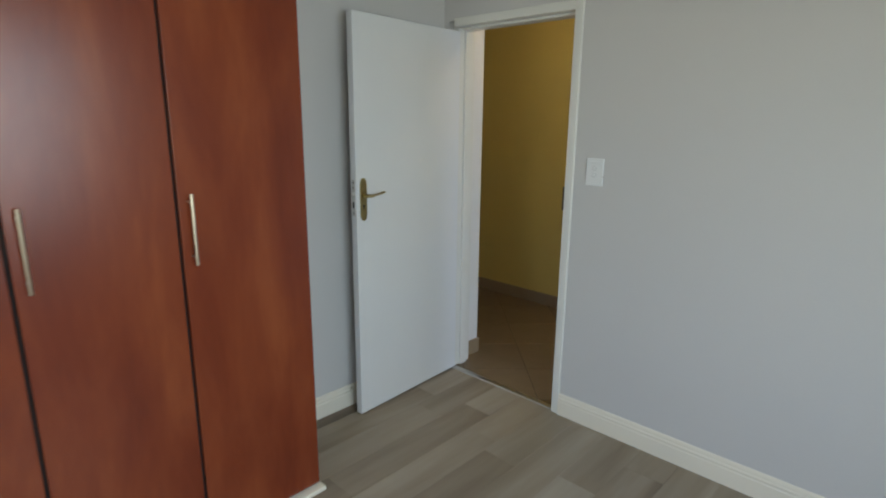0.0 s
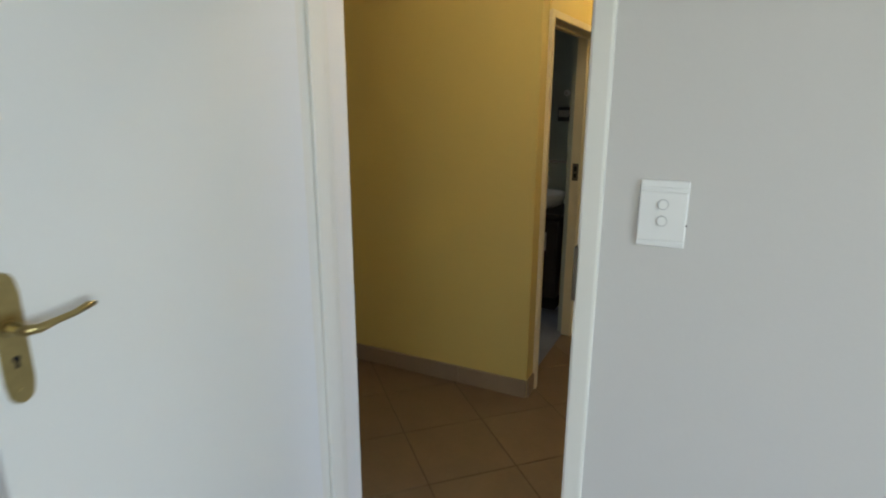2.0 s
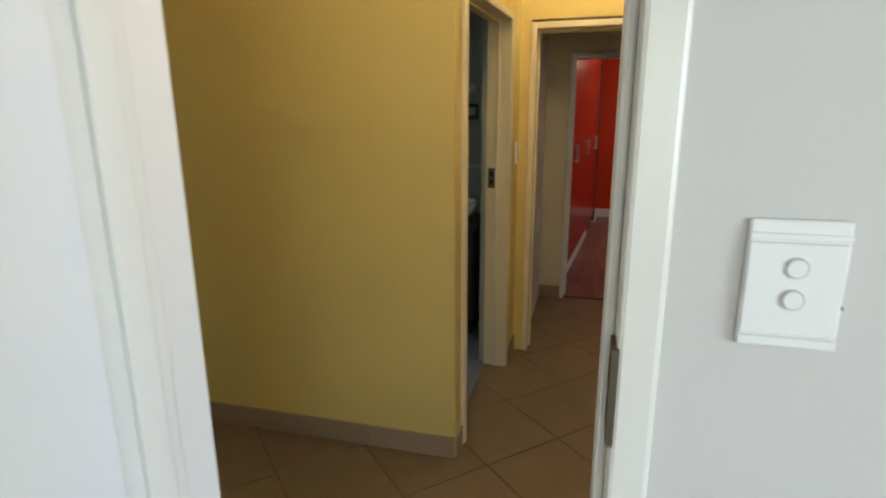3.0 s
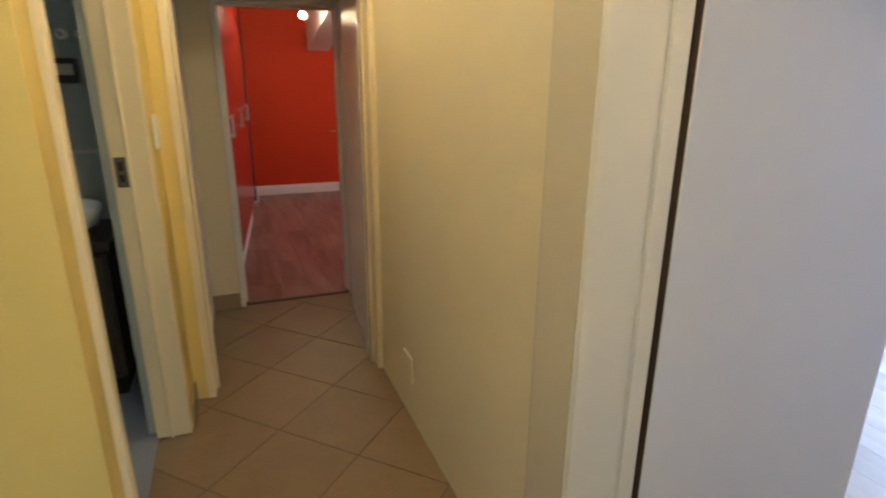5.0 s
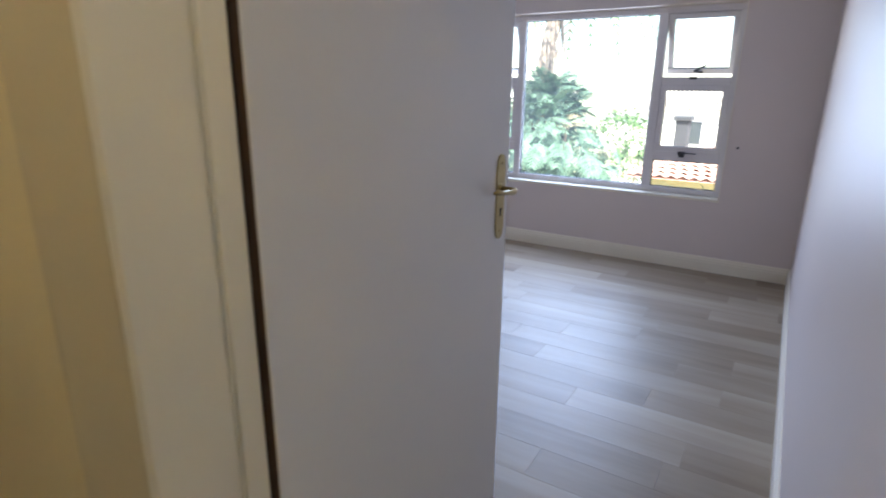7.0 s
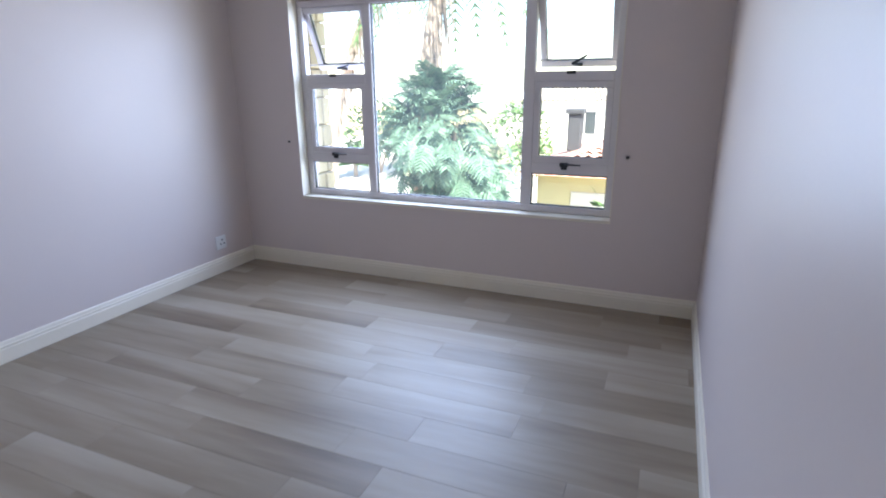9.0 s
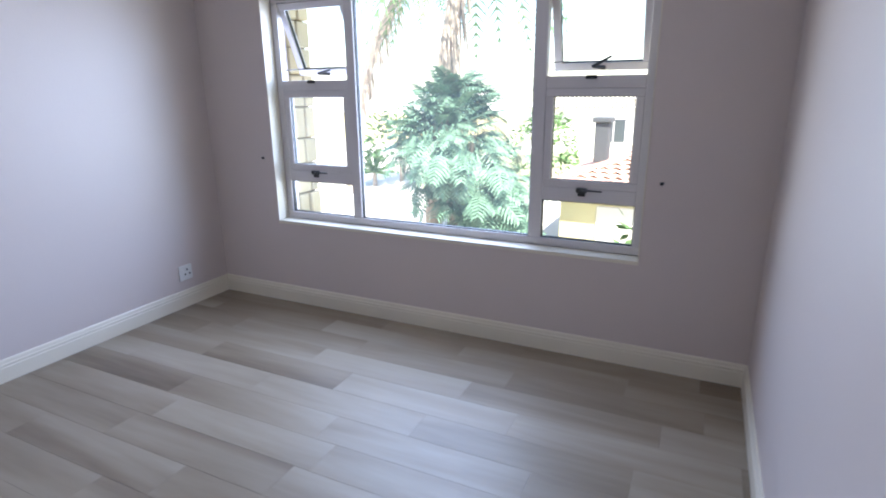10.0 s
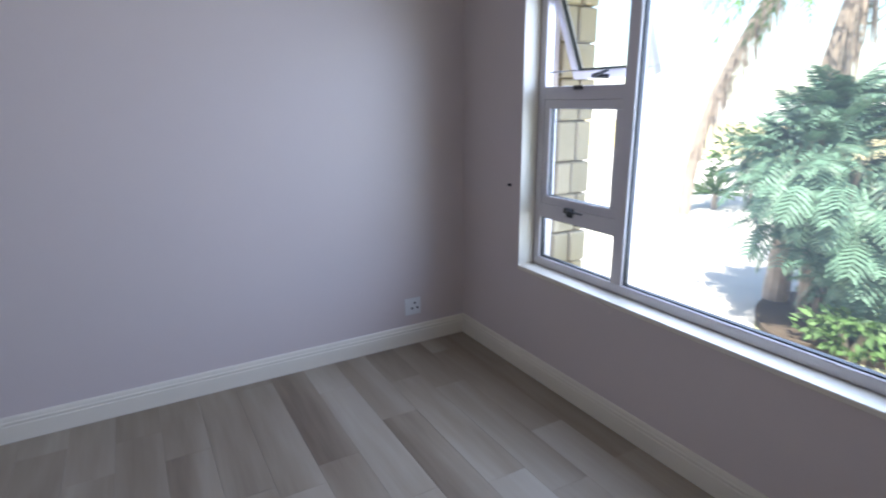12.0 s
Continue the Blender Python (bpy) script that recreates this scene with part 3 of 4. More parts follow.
def pane(parent, y0, y1, z0, z1, x):
    bm = B()
    box(bm, x - 0.003, x + 0.003, y0, y1, z0, z1)
    p = part("pane", bm, GLASS, parent)
    p.visible_shadow = False
    g = 0.006
    bm = B()
    for a in ((y0, y1, z0, z0 + g), (y0, y1, z1 - g, z1), (y0, y0 + g, z0 + g, z1 - g), (y1 - g, y1, z0 + g, z1 - g)):
        box(bm, x - 0.012, x + 0.012, *a)
    part("gasket", bm, GASKET, p)
    return p


def catch(parent, y, z, x, tilt=0.0):
    """A black casement catch: a block on the rail and a lever."""
    bm = B()
    box(bm, x - 0.022, x, y - 0.028, y + 0.028, z - 0.014, z + 0.012, 0.004, 2)
    box(bm, x - 0.010, x, y - 0.02, y + 0.02, z - 0.034, z - 0.012, 0.002)
    c = part("catch", bm, BLACK, parent, "black window catch")
    bm = B()
    sweep(bm, [(x - 0.024, y, z), (x - 0.036, y - 0.03, z + 0.004 + 0.3 * tilt), (x - 0.032, y - 0.11, z + 0.002 + tilt)], [0.009, 0.008, 0.006], 10, 0.7)
    part("catch_lever", bm, BLACK, c)


def sash(win, y0, y1, z0, z1, angle):
    """An awning sash, hung at its top and pushed out at the foot by angle degrees."""
    rail = 0.042
    piv = Matrix.Translation((FX0 + 0.012, 0, z1))
    bm = B()
    for a in ((y0, y1, z0, z0 + rail), (y0, y1, z1 - rail, z1), (y0, y0 + rail, z0 + rail, z1 - rail), (y1 - rail, y1, z0 + rail, z1 - rail)):
        box(bm, FX0 + 0.004, FX1 - 0.002, *a, 0.004, 2)
    s = part("sash", bm, ALU, win, "white opening sash pushed ajar" if angle else "white closed sash")
    pane(s, y0 + rail - 0.004, y1 - rail + 0.004, z0 + rail - 0.004, z1 - rail + 0.004, (FX0 + FX1) / 2)
    s.matrix_local = piv @ pose(0, 0, 0, 0, -angle, 0) @ piv.inverted()
    return s


def stay(win, y, z, reach):
    bm = B()
    sweep(bm, [(FX0 + 0.01, y, z), (FX0 + 0.01 + reach, y - 0.05, z + 0.012)], [0.006, 0.005], 8, 0.5)
    part("stay_arm", bm, BLACK, win, "black window stay arm")


def window_b():
    win = empty("window_b", pose(0, 0, 0), "wide white aluminium window with two top sashes ajar", "window", "", "structure")
    y0, y1, z0, z1 = WIN_Y0 + 0.004, WIN_Y1 - 0.004, WIN_Z0 + 0.004, WIN_Z1 - 0.004
    m1a, m1b, m2a, m2b = 2.537, 2.600, 1.338, 1.408
    f = 0.045
    bar(win, "frame", y0, y1, z0, z0 + f)
    bar(win, "frame", y0, y1, z1 - f, z1)
    bar(win, "frame", y0, y0 + f, z0 + f, z1 - f)
    bar(win, "frame", y1 - f, y1, z0 + f, z1 - f)
    bar(win, "mullion", m1a, m1b, z0 + f, z1 - f, FX0 - 0.003, FX1 + 0.003)
    bar(win, "mullion", m2a, m2b, z0 + f, z1 - f, FX0 - 0.003, FX1 + 0.003)
    pane(win, m2b, m1a, z0 + f, z1 - f, (FX0 + FX1) / 2)
    for a, b, ang in ((m1b, y1 - f, 23), (y0 + f, m2a, 20)):
        bar(win, "transom", a, b, 1.452, 1.514)
        bar(win, "transom", a, b, 0.858, 0.932)
        pane(win, a, b, z0 + f, 0.858, (FX0 + FX1) / 2)
        sash(win, a, b, 0.932, 1.452, 0)
        sash(win, a, b, 1.515, z1 - f - 0.003, ang)
        mid = (a + b) / 2
        catch(win, mid + 0.03, 0.925, FX0)
        bm = B()
        box(bm, FX0 - 0.012, FX0, mid - 0.012, mid + 0.045, 1.496, 1.516, 0.003)
        part("keep", bm, BLACK, win, "black catch keep")
        bm = B()
        sweep(bm, [(FX0 + 0.15, mid - 0.02, 1.555), (FX0 + 0.10, mid + 0.03, 1.560), (FX0 + 0.10, mid - 0.06, 1.61 if a < 2 else 1.58)], [0.011, 0.011, 0.006], 8)
        part("catch", bm, BLACK, win, "black sash catch")
        stay(win, b - 0.02, 1.58, 0.13)
    # sill, flush with the reveal
    bm = B()
    box(bm, WX - 0.006, FX0 - 0.001, WIN_Y0 - 0.002, WIN_Y1 + 0.002, WIN_Z0 - 0.02, WIN_Z0 + 0.003, 0.004, 2)
    part("window_sill", bm, SKIRT_WHITE, win, "white painted sill")
    for ya, yb in ((WIN_Y1 - 0.003, WIN_Y1 + 0.001), (WIN_Y0 - 0.001, WIN_Y0 + 0.003)):
        bm = B()
        box(bm, WX - 0.003, FX0 - 0.001, ya, yb, WIN_Z0 + 0.003, WIN_Z1)
        part("reveal", bm, SKIRT_WHITE, win, "white painted window reveal")
    return win


window_b()


# ---- bedroom A: window behind the walk and an added side window, plain ----
def window_a():
    win = empty("window_a", pose(0, 0, 0), "wide white aluminium windows of the bedroom, side one added", "window", "", "structure")
    for a in ((2.0, 4.3, 0.72, 0.77), (2.0, 4.3, 2.11, 2.16), (2.0, 2.05, 0.77, 2.11), (4.25, 4.3, 0.77, 2.11), (2.60, 2.66, 0.77, 2.11), (3.64, 3.70, 0.77, 2.11)):
        bm = B()
        box(bm, a[0], a[1], -4.33, -4.28, a[2], a[3], 0.004, 2)
        part("frame", bm, ALU, win)
    # Frames and panes of the unseen side window, added along with its light.
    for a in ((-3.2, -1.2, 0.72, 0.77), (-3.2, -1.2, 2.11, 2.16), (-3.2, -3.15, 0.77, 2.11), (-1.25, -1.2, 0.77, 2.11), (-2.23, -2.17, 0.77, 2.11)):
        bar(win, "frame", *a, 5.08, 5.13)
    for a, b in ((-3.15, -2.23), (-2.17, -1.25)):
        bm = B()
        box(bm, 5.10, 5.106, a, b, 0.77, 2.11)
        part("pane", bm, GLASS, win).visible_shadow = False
    for a, b in ((2.05, 2.60), (2.66, 3.64), (3.70, 4.25)):
        bm = B()
        box(bm, a, b, -4.306, -4.30, 0.77, 2.11)
        part("pane", bm, GLASS, win).visible_shadow = False


window_a()


# ---- ceiling lamps ----
def ceiling_lamp(x, y, z):
    thing = empty("ceiling_lamp", pose(x, y, z), "round white glass ceiling lamp, switched on", "lamp")
    bm = B()
    cyl(bm, pose(0, 0, -0.012), 0.13, 0.024, 36)
    part("base", bm, FRAME_WHITE, thing)
    bm = B()
    bmesh.ops.create_uvsphere(bm, u_segments=28, v_segments=12, radius=0.045, matrix=pose(0, 0, -0.055))
    part("bulb", bm, BULB, thing, "glowing warm bulb", True).visible_shadow = False
    return thing


ceiling_lamp(2.15, 2.35, H)
# Fitting for the passage fill light, added out of view.
ceiling_lamp(2.02, 0.78, H)


# ---- red room ----
def red_wardrobe():
    thing = empty("red_wardrobe", pose(1.93, 4.2, 0, 0, 0, -4.9), "glossy red wardrobe with pale bar handles on a white plinth", "wardrobe")
    bm = B()
    box(bm, -0.48, -0.022, 0, 2.95, 0.10, 2.5)
    part("carcass", bm, RED_CAB, thing)
    bm = B()
    box(bm, -0.48, -0.004, 0, 2.06, 0.001, 0.10, 0.003)
    part("plinth", bm, SKIRT_WHITE, thing, "white plinth")
    bm = B()
    box(bm, -0.48, -0.03, 2.06, 2.95, 0.001, 0.10, 0.003)
    part("plinth", bm, RED_CAB, thing, "red recessed plinth")
    # Dark upright strip closing the far end of the run.
    bm = B()
    box(bm, -0.46, 0.012, 2.951, 2.975, 0.03, 2.3, 0.002)
    part("end_panel", bm, DARK_WOOD, thing, "dark upright strip at the far end")
    bm = B()
    box(bm, -0.05, 0.03, 2.976, 3.0, 0.001, 0.09, 0.004)
    part("end_foot", bm, SKIRT_WHITE, thing, "white foot at the wardrobe end")
    for k in range(6):
        bm = B()
        box(bm, -0.02, 0, 0.003 + k * 0.491, 0.488 + k * 0.491, 0.105, 2.49, 0.002)
        d = part("door", bm, RED_CAB, thing)
        bm = B()
        y = (0.43 if k % 2 == 0 else 0.06) + k * 0.491
        box(bm, 0.018, 0.028, y - 0.011, y + 0.011, 1.03, 1.20, 0.003, 2)
        for z in (1.05, 1.18):
            sweep(bm, [(-0.001, y, z), (0.022, y, z + 0.0001)], [0.006, 0.006], 8)
        part("handle", bm, RING, d, "pale grey flat bar handle")


red_wardrobe()


def spot_lamp():
    thing = empty("spot_lamp", pose(2.747, 6.1, 2.083), "small hanging spot lamp, switched on, warm light", "lamp")
    bm = B()
    cyl(bm, pose(0, 0, 0.655), 0.05, 0.024, 24)
    sweep(bm, [(0, 0, 0.65), (0, 0, 0.02)], [0.008, 0.008], 8)
    part("base", bm, BRASS, thing)
    bm = B()
    bmesh.ops.create_uvsphere(bm, u_segments=20, v_segments=12, radius=0.033, matrix=pose(0, 0, -0.02))
    part("bulb", bm, BULB, thing, "glowing warm bulb", True).visible_shadow = False


bm = B()
extrude_poly(bm, [(2.975, 7.618, 1.81), (2.975, 7.618, 2.748), (2.975, 4.6, 2.748), (2.975, 4.6, 2.34)], (0.27, 0, 0))
structure("beam_red", bm, CEILING, "white sloping boxed beam under the ceiling", "beam")
spot_lamp()


def far_door_handle():
    thing = empty("lever_handle", pose(3.32, 7.62, 0.785), "dark metal lever handle on the red wall", "door handle")
    bm = B()
    box(bm, -0.02, 0.02, -0.006, 0, -0.09, 0.09, 0.002)
    part("handle_plate", bm, BRASS, thing)
    bm = B()
    sweep(bm, [(0, 0, 0.02), (0, -0.05, 0.02), (-0.11, -0.05, 0.022)], [0.009, 0.009, 0.007], 10)
    part("lever", bm, BRASS, thing)


far_door_handle()


# ---- bathroom ----
def vanity():
    thing = empty("vanity_unit", pose(0.86, 3.29, 0), "dark wood vanity unit with a white basin", "vanity")
    bm = B()
    box(bm, -0.75, 0.55, -0.48, 0, 0.12, 0.74, 0.004)
    part("cabinet", bm, DARK_WOOD, thing)
    bm = B()
    box(bm, -0.73, 0.53, -0.42, -0.02, 0.001, 0.12)
    part("plinth", bm, DARK, thing)
    for k in range(3):
        bm = B()
        box(bm, -0.742 + k * 0.43, -0.32 + k * 0.43, -0.498, -0.481, 0.14, 0.72, 0.003)
        d = part("door", bm, DARK_WOOD, thing)
        bm = B()
        sweep(bm, [(-0.40 + k * 0.43, -0.52, 0.5), (-0.40 + k * 0.43, -0.52, 0.64)], [0.006, 0.006], 8)
        part("handle", bm, STEEL, d)
    bm = B()
    box(bm, -0.77, 0.57, -0.51, 0, 0.741, 0.775, 0.006, 2)
    part("counter", bm, DARK_WOOD, thing)
    return thing


vanity()


def basin():
    thing = empty("wash_basin", pose(1.18, 3.03, 0.776), "round white ceramic basin on the dark counter", "basin")
    bm = B()
    prof = [(0.001, 0.012), (0.10, 0.014), (0.16, 0.05), (0.19, 0.115), (0.20, 0.125), (0.205, 0.118), (0.18, 0.04), (0.10, 0.0), (0.001, 0.0)]
    vs = [[bm.verts.new((r * math.cos(2 * math.pi * k / 32), r * math.sin(2 * math.pi * k / 32), z)) for k in range(32)] for r, z in prof]
    for a, b in zip(vs, vs[1:]):
        for k in range(32):
            bm.faces.new((a[k], a[(k + 1) % 32], b[(k + 1) % 32], b[k]))
    part("bowl", bm, CERAMIC, thing, "", True)
    bm = B()
    sweep(bm, [(0, 0.225, 0), (0, 0.225, 0.20), (0, 0.19, 0.23), (0, 0.10, 0.22)], [0.014, 0.014, 0.013, 0.011], 12)
    part("tap", bm, STEEL, thing, "chrome tap", True)


basin()


def soap_holder():
    thing = empty("soap_holder", pose(1.285, 3.30, 1.49), "small dark holder on the bathroom wall", "holder")
    bm = B()
    box(bm, -0.05, 0.05, -0.06, 0, -0.055, 0.055, 0.008, 2)
    part("body", bm, BLACK, thing)
    bm = B()
    box(bm, -0.04, 0.04, -0.066, -0.058, -0.02, 0.03, 0.003)
    part("window", bm, STEEL, thing)


soap_holder()
bm = B()
box(bm, -0.8, 1.52, 3.292, 3.303, 1.105, 1.125, 0.002)
tagged(part("trim_bathroom", bm, STEEL), "thin border strip in the bathroom tiling", "trim", "", "structure")


def towel_hook(x):
    thing = empty("towel_hook", pose(x, 3.30, 1.65), "round white hook on the bathroom wall", "hook", "hooks in the bathroom")
    bm = B()
    cyl(bm, pose(0, -0.006, 0, 90), 0.024, 0.012, 20)
    part("rosette", bm, CERAMIC, thing)
    bm = B()
    sweep(bm, [(0, -0.01, 0), (0, -0.04, -0.006), (0, -0.05, 0.012)], [0.008, 0.007, 0.006], 8)
    part("peg", bm, STEEL, thing)


towel_hook(1.29)
towel_hook(1.37)


# ---- outdoors ----
GZ = -1.8
GRASS = mat("dry_lawn_grass", (0.33, 0.33, 0.20), 0.9, var=0.3, scale=3, fine=0.3, fine_scale=40, bump=0.3, bump_scale=60)
PAVING = mat("pale_paving", (0.62, 0.58, 0.52), 0.85, var=0.08, scale=1.2, fine=0.06, fine_scale=30, bump=0.1)
SOIL = mat("bed_soil", (0.09, 0.065, 0.045), 0.95, var=0.3, scale=6, bump=0.4, bump_scale=30)
STONE = mat("sandstone_block", (0.56, 0.47, 0.32), 0.85, var=0.14, scale=6, fine=0.12, fine_scale=50, bump=0.5, bump_scale=25, rand=0.12)
JOINT = mat("stone_mortar", (0.30, 0.25, 0.18), 0.95, var=0.12, scale=15)
RENDER_Y = mat("cream_facade_plaster", (0.62, 0.54, 0.34), 0.85, var=0.06, scale=1.5, fine=0.04)
ROOF = mat("terracotta_roof_tile", (0.50, 0.30, 0.24), 0.8, var=0.12, scale=5, fine=0.1, island=0.15)
WHITE_PLASTER = mat("white_facade_plaster", (0.74, 0.71, 0.66), 0.85, var=0.05, scale=1.5)
PALE_ROOF = mat("pale_roof_tile", (0.55, 0.50, 0.45), 0.8, var=0.1, scale=4, island=0.1)
BARK = mat("palm_bark", (0.34, 0.275, 0.225), 0.95, var=0.25, scale=9, fine=0.2, fine_scale=60, bump=0.6, bump_scale=25)
LEAF = mat("split_leaf_green", (0.115, 0.205, 0.14), 0.55, var=0.25, scale=3, island=0.35)
LEAF2 = mat("shrub_green", (0.09, 0.17, 0.05), 0.6, var=0.25, scale=3, island=0.35)
FROND = mat("palm_frond_green", (0.10, 0.20, 0.06), 0.5, var=0.2, scale=3, island=0.3)
SLATE = mat("dark_grey_plaster", (0.07, 0.075, 0.085), 0.85, var=0.1, scale=6)
DARKWIN = mat("dark_window_glass", (0.05, 0.06, 0.07), 0.1, var=0.1, scale=2)

bm = B()
bmesh.ops.create_grid(bm, x_segments=2, y_segments=2, size=900, matrix=pose(0, 0, GZ))
structure("ground", bm, GRASS, "green lawn round the house", "ground")


def outline_slab(name, cx, cy, rx, ry, z0, z1, material, label, category, wob=0.06, n=64, seed=1):
    """A low slab with an uneven rounded outline."""
    rnd = random.Random(seed)
    ph = [rnd.uniform(0, 6.28) for _ in range(6)]
    bm = B()
    pts = []
    for k in range(n):
        a = 2 * math.pi * k / n
        r = 1 + wob * sum(math.sin((j + 2) * a + ph[j]) / (1 + 0.3 * j) for j in range(6))
        pts.append(Vector((cx + rx * r * math.cos(a), cy + ry * r * math.sin(a), z0)))
    extrude_poly(bm, pts, (0, 0, z1 - z0))
    return structure(name, bm, material, label, category)


bm = B()
edge_pts = [(8.4, 4.55), (10.5, 4.75), (12.6, 4.95), (13.4, 5.35), (14.3, 5.25), (15.2, 5.75), (16.2, 5.95), (17.2, 6.9), (18.6, 7.6), (22, 10.2), (32, 13), (90, 30), (880, 300), (880, 880), (8.4, 880)]
extrude_poly(bm, [(x, y, GZ - 0.1) for x, y in edge_pts], (0, 0, 0.13))
structure("pavement", bm, PAVING, "pale sunlit paving of the yard", "paving")
bm = B()
extrude_poly(bm, [(x, y, GZ - 0.1) for x, y in ((17.5, -12), (32, -12), (32, 6.0), (17.5, 5.2), (15.6, 3.9), (15.2, 3.5))], (0, 0, 0.12))
structure("pavement_drive", bm, PAVING, "pale sunlit driveway", "paving")
outline_slab("planting_bed", 14.2, 4.3, 1.5, 1.25, GZ - 0.1, GZ + 0.10, SOIL, "dark soil of the planting bed", "flower bed", 0.07, seed=5)


def split_leaf(bm, m, size, rnd):
    """One deeply cut leaf along +x from its stalk: a midrib and long drooping fingers on both sides."""
    def at(t):
        return Vector((size * t, 0, -0.30 * size * t * t))

    def quad(*pts):
        bm.faces.new([bm.verts.new(m @ p) for p in pts])

    lobes = 9
    for k in range(lobes):
        t = 0.06 + 0.9 * k / (lobes - 1)
        ln = size * (0.50 * math.sin(math.pi * (0.22 + 0.66 * t)) + 0.04) * rnd.uniform(0.85, 1.1)
        w = size * 0.040
        for s in (1, -1):
            o = at(t)
            d = Vector((0.35 + 0.55 * t, s * 1.0, 0)).normalized()
            u = Vector((-d.y, d.x, 0)) * w
            mid = o + d * ln * 0.55 - Vector((0, 0, 0.05 * ln))
            tip = o + d * ln - Vector((0, 0, 0.42 * ln))
            quad(o - u * 0.8, o + u * 0.8, mid + u, mid - u)
            quad(mid - u, mid + u, tip + u * 0.2, tip - u * 0.2)
    side = Vector((0, 0.014, 0.002))
    for a, b in ((-0.55, 0.0), (0.0, 0.5), (0.5, 1.0)):
        quad(at(a) - side, at(b) - side, at(b) + side, at(a) + side)


def philodendron():
    rnd = random.Random(11)
    c = Vector((13.8, 4.80, 0))
    thing = empty("philodendron", pose(c.x, c.y, GZ + 0.10), "large split-leaf philodendron climbing round a palm trunk", "plant")
    bm = B()
    for k in range(7):
        a = rnd.uniform(0, 6.28)
        top = Vector((0.7 * math.cos(a), 0.7 * math.sin(a), rnd.uniform(1.4, 2.6)))
        sweep(bm, [(0.15 * math.cos(a), 0.15 * math.sin(a), -0.05), top * 0.5 + Vector((0.1, 0, 0.2)), top], [0.06, 0.05, 0.03], 7)
    part("stems", bm, BARK, thing)
    bm = B()
    heights = (0.1, 0.7, 1.3, 2.1, 2.7, 3.3)
    widths = (0.18, 0.50, 0.98, 1.25, 0.55, 0.10)
    drift = (-1.0, -0.85, -0.5, 0.14, 0.18, 0.12)
    for k in range(640):
        z = 0.3 + 2.95 * rnd.random()
        a = rnd.uniform(0, 6.28)
        prof = float(np.interp(z, heights, widths)) * (1 + 0.22 * math.sin(3 * a + 1.7 * z) + 0.14 * math.sin(5 * z + a))
        r = prof * rnd.uniform(0.45, 1.0)
        yaw = a + rnd.uniform(-0.7, 0.7)
        lift = rnd.uniform(-1.3, 0.3) if z < 2.4 else rnd.uniform(-0.7, 1.2)
        d = Vector((math.cos(yaw) * math.cos(lift), math.sin(yaw) * math.cos(lift), math.sin(lift)))
        side = Vector((-math.sin(yaw), math.cos(yaw), rnd.uniform(-0.5, 0.5))).normalized()
        up = d.cross(side).normalized()
        side = up.cross(d)
        m = Matrix.Translation((r * math.cos(a), r * math.sin(a) + float(np.interp(z, heights, drift)), z)) @ Matrix((d, side, up)).transposed().to_4x4()
        split_leaf(bm, m, rnd.uniform(0.30, 0.56), rnd)
    part("crown", bm, LEAF, thing, "glossy deeply cut leaves")


philodendron()


def palm(x, y, h, lean, seed, fr=22, r=0.19, droop=1.7, label="tall palm with a ragged brown trunk"):
    rnd = random.Random(seed)
    thing = empty("palm_tree", pose(x, y, GZ), label, "tree", "palms in the yard")
    bm = B()
    pts, rad = [], []
    for k in range(26):
        t = k / 25
        pts.append((lean[0] * t * t, lean[1] * t * t, h * t + 0.02))
        rad.append(r * (1.25 - 0.4 * t) * (1 + 0.10 * (k % 2)))
    sweep(bm, pts, rad, 12)
    trunk = part("trunk", bm, BARK, thing)
    bm = B()
    for k in range(190):
        t = rnd.uniform(0.30, 0.97)
        a = rnd.uniform(0, 6.28)
        p = Vector((lean[0] * t * t, lean[1] * t * t, h * t))
        d = Vector((math.cos(a), math.sin(a), 0))
        u = Vector((-d.y, d.x, 0)) * 0.035
        q = p + d * r * 1.0
        bm.faces.new([bm.verts.new(v) for v in (q - u, q + u, q + u * 0.3 + d * rnd.uniform(0.04, 0.16) - Vector((0, 0, rnd.uniform(0.35, 1.1))), q - u * 0.3 + d * 0.08 - Vector((0, 0, rnd.uniform(0.3, 0.9))))])
    part("husks", bm, BARK, trunk, "dry hanging leaf husks")
    bm = B()
    top = Vector((lean[0], lean[1], h))
    for k in range(fr):
        a = 2 * math.pi * k / fr + rnd.uniform(-0.15, 0.15)
        ln, up = rnd.uniform(1.9, 2.7), rnd.uniform(-0.1, 1.1)
        d = Vector((math.cos(a), math.sin(a), 0))
        side = Vector((-d.y, d.x, 0))
        prev = None
        for j in range(24):
            t = j / 23
            p = top + d * ln * t + Vector((0, 0, up * t - (droop + 0.4 * up) * t * t))
            if prev is not None:
                bm.faces.new([bm.verts.new(v) for v in (prev - side * 0.012, p - side * 0.012, p + side * 0.012, prev + side * 0.012)])
                for s in (1, -1):
                    w = 0.5 * math.sin(math.pi * (0.1 + 0.85 * t)) + 0.05
                    tip = p + side * s * w + d * 0.25 * w - Vector((0, 0, 0.45 * w + rnd.uniform(0, 0.1)))
                    bm.faces.new([bm.verts.new(v) for v in (prev, prev * 0.6 + p * 0.4, tip)])
            prev = p
    part("crown", bm, FROND, thing, "arching feathery fronds")


palm(14.1, 5.48, 6.3, (0.0, -0.85), 4, fr=17, r=0.145, droop=2.6)
palm(19.0, 10.9, 6.6, (0.3, -2.2), 8, r=0.13)


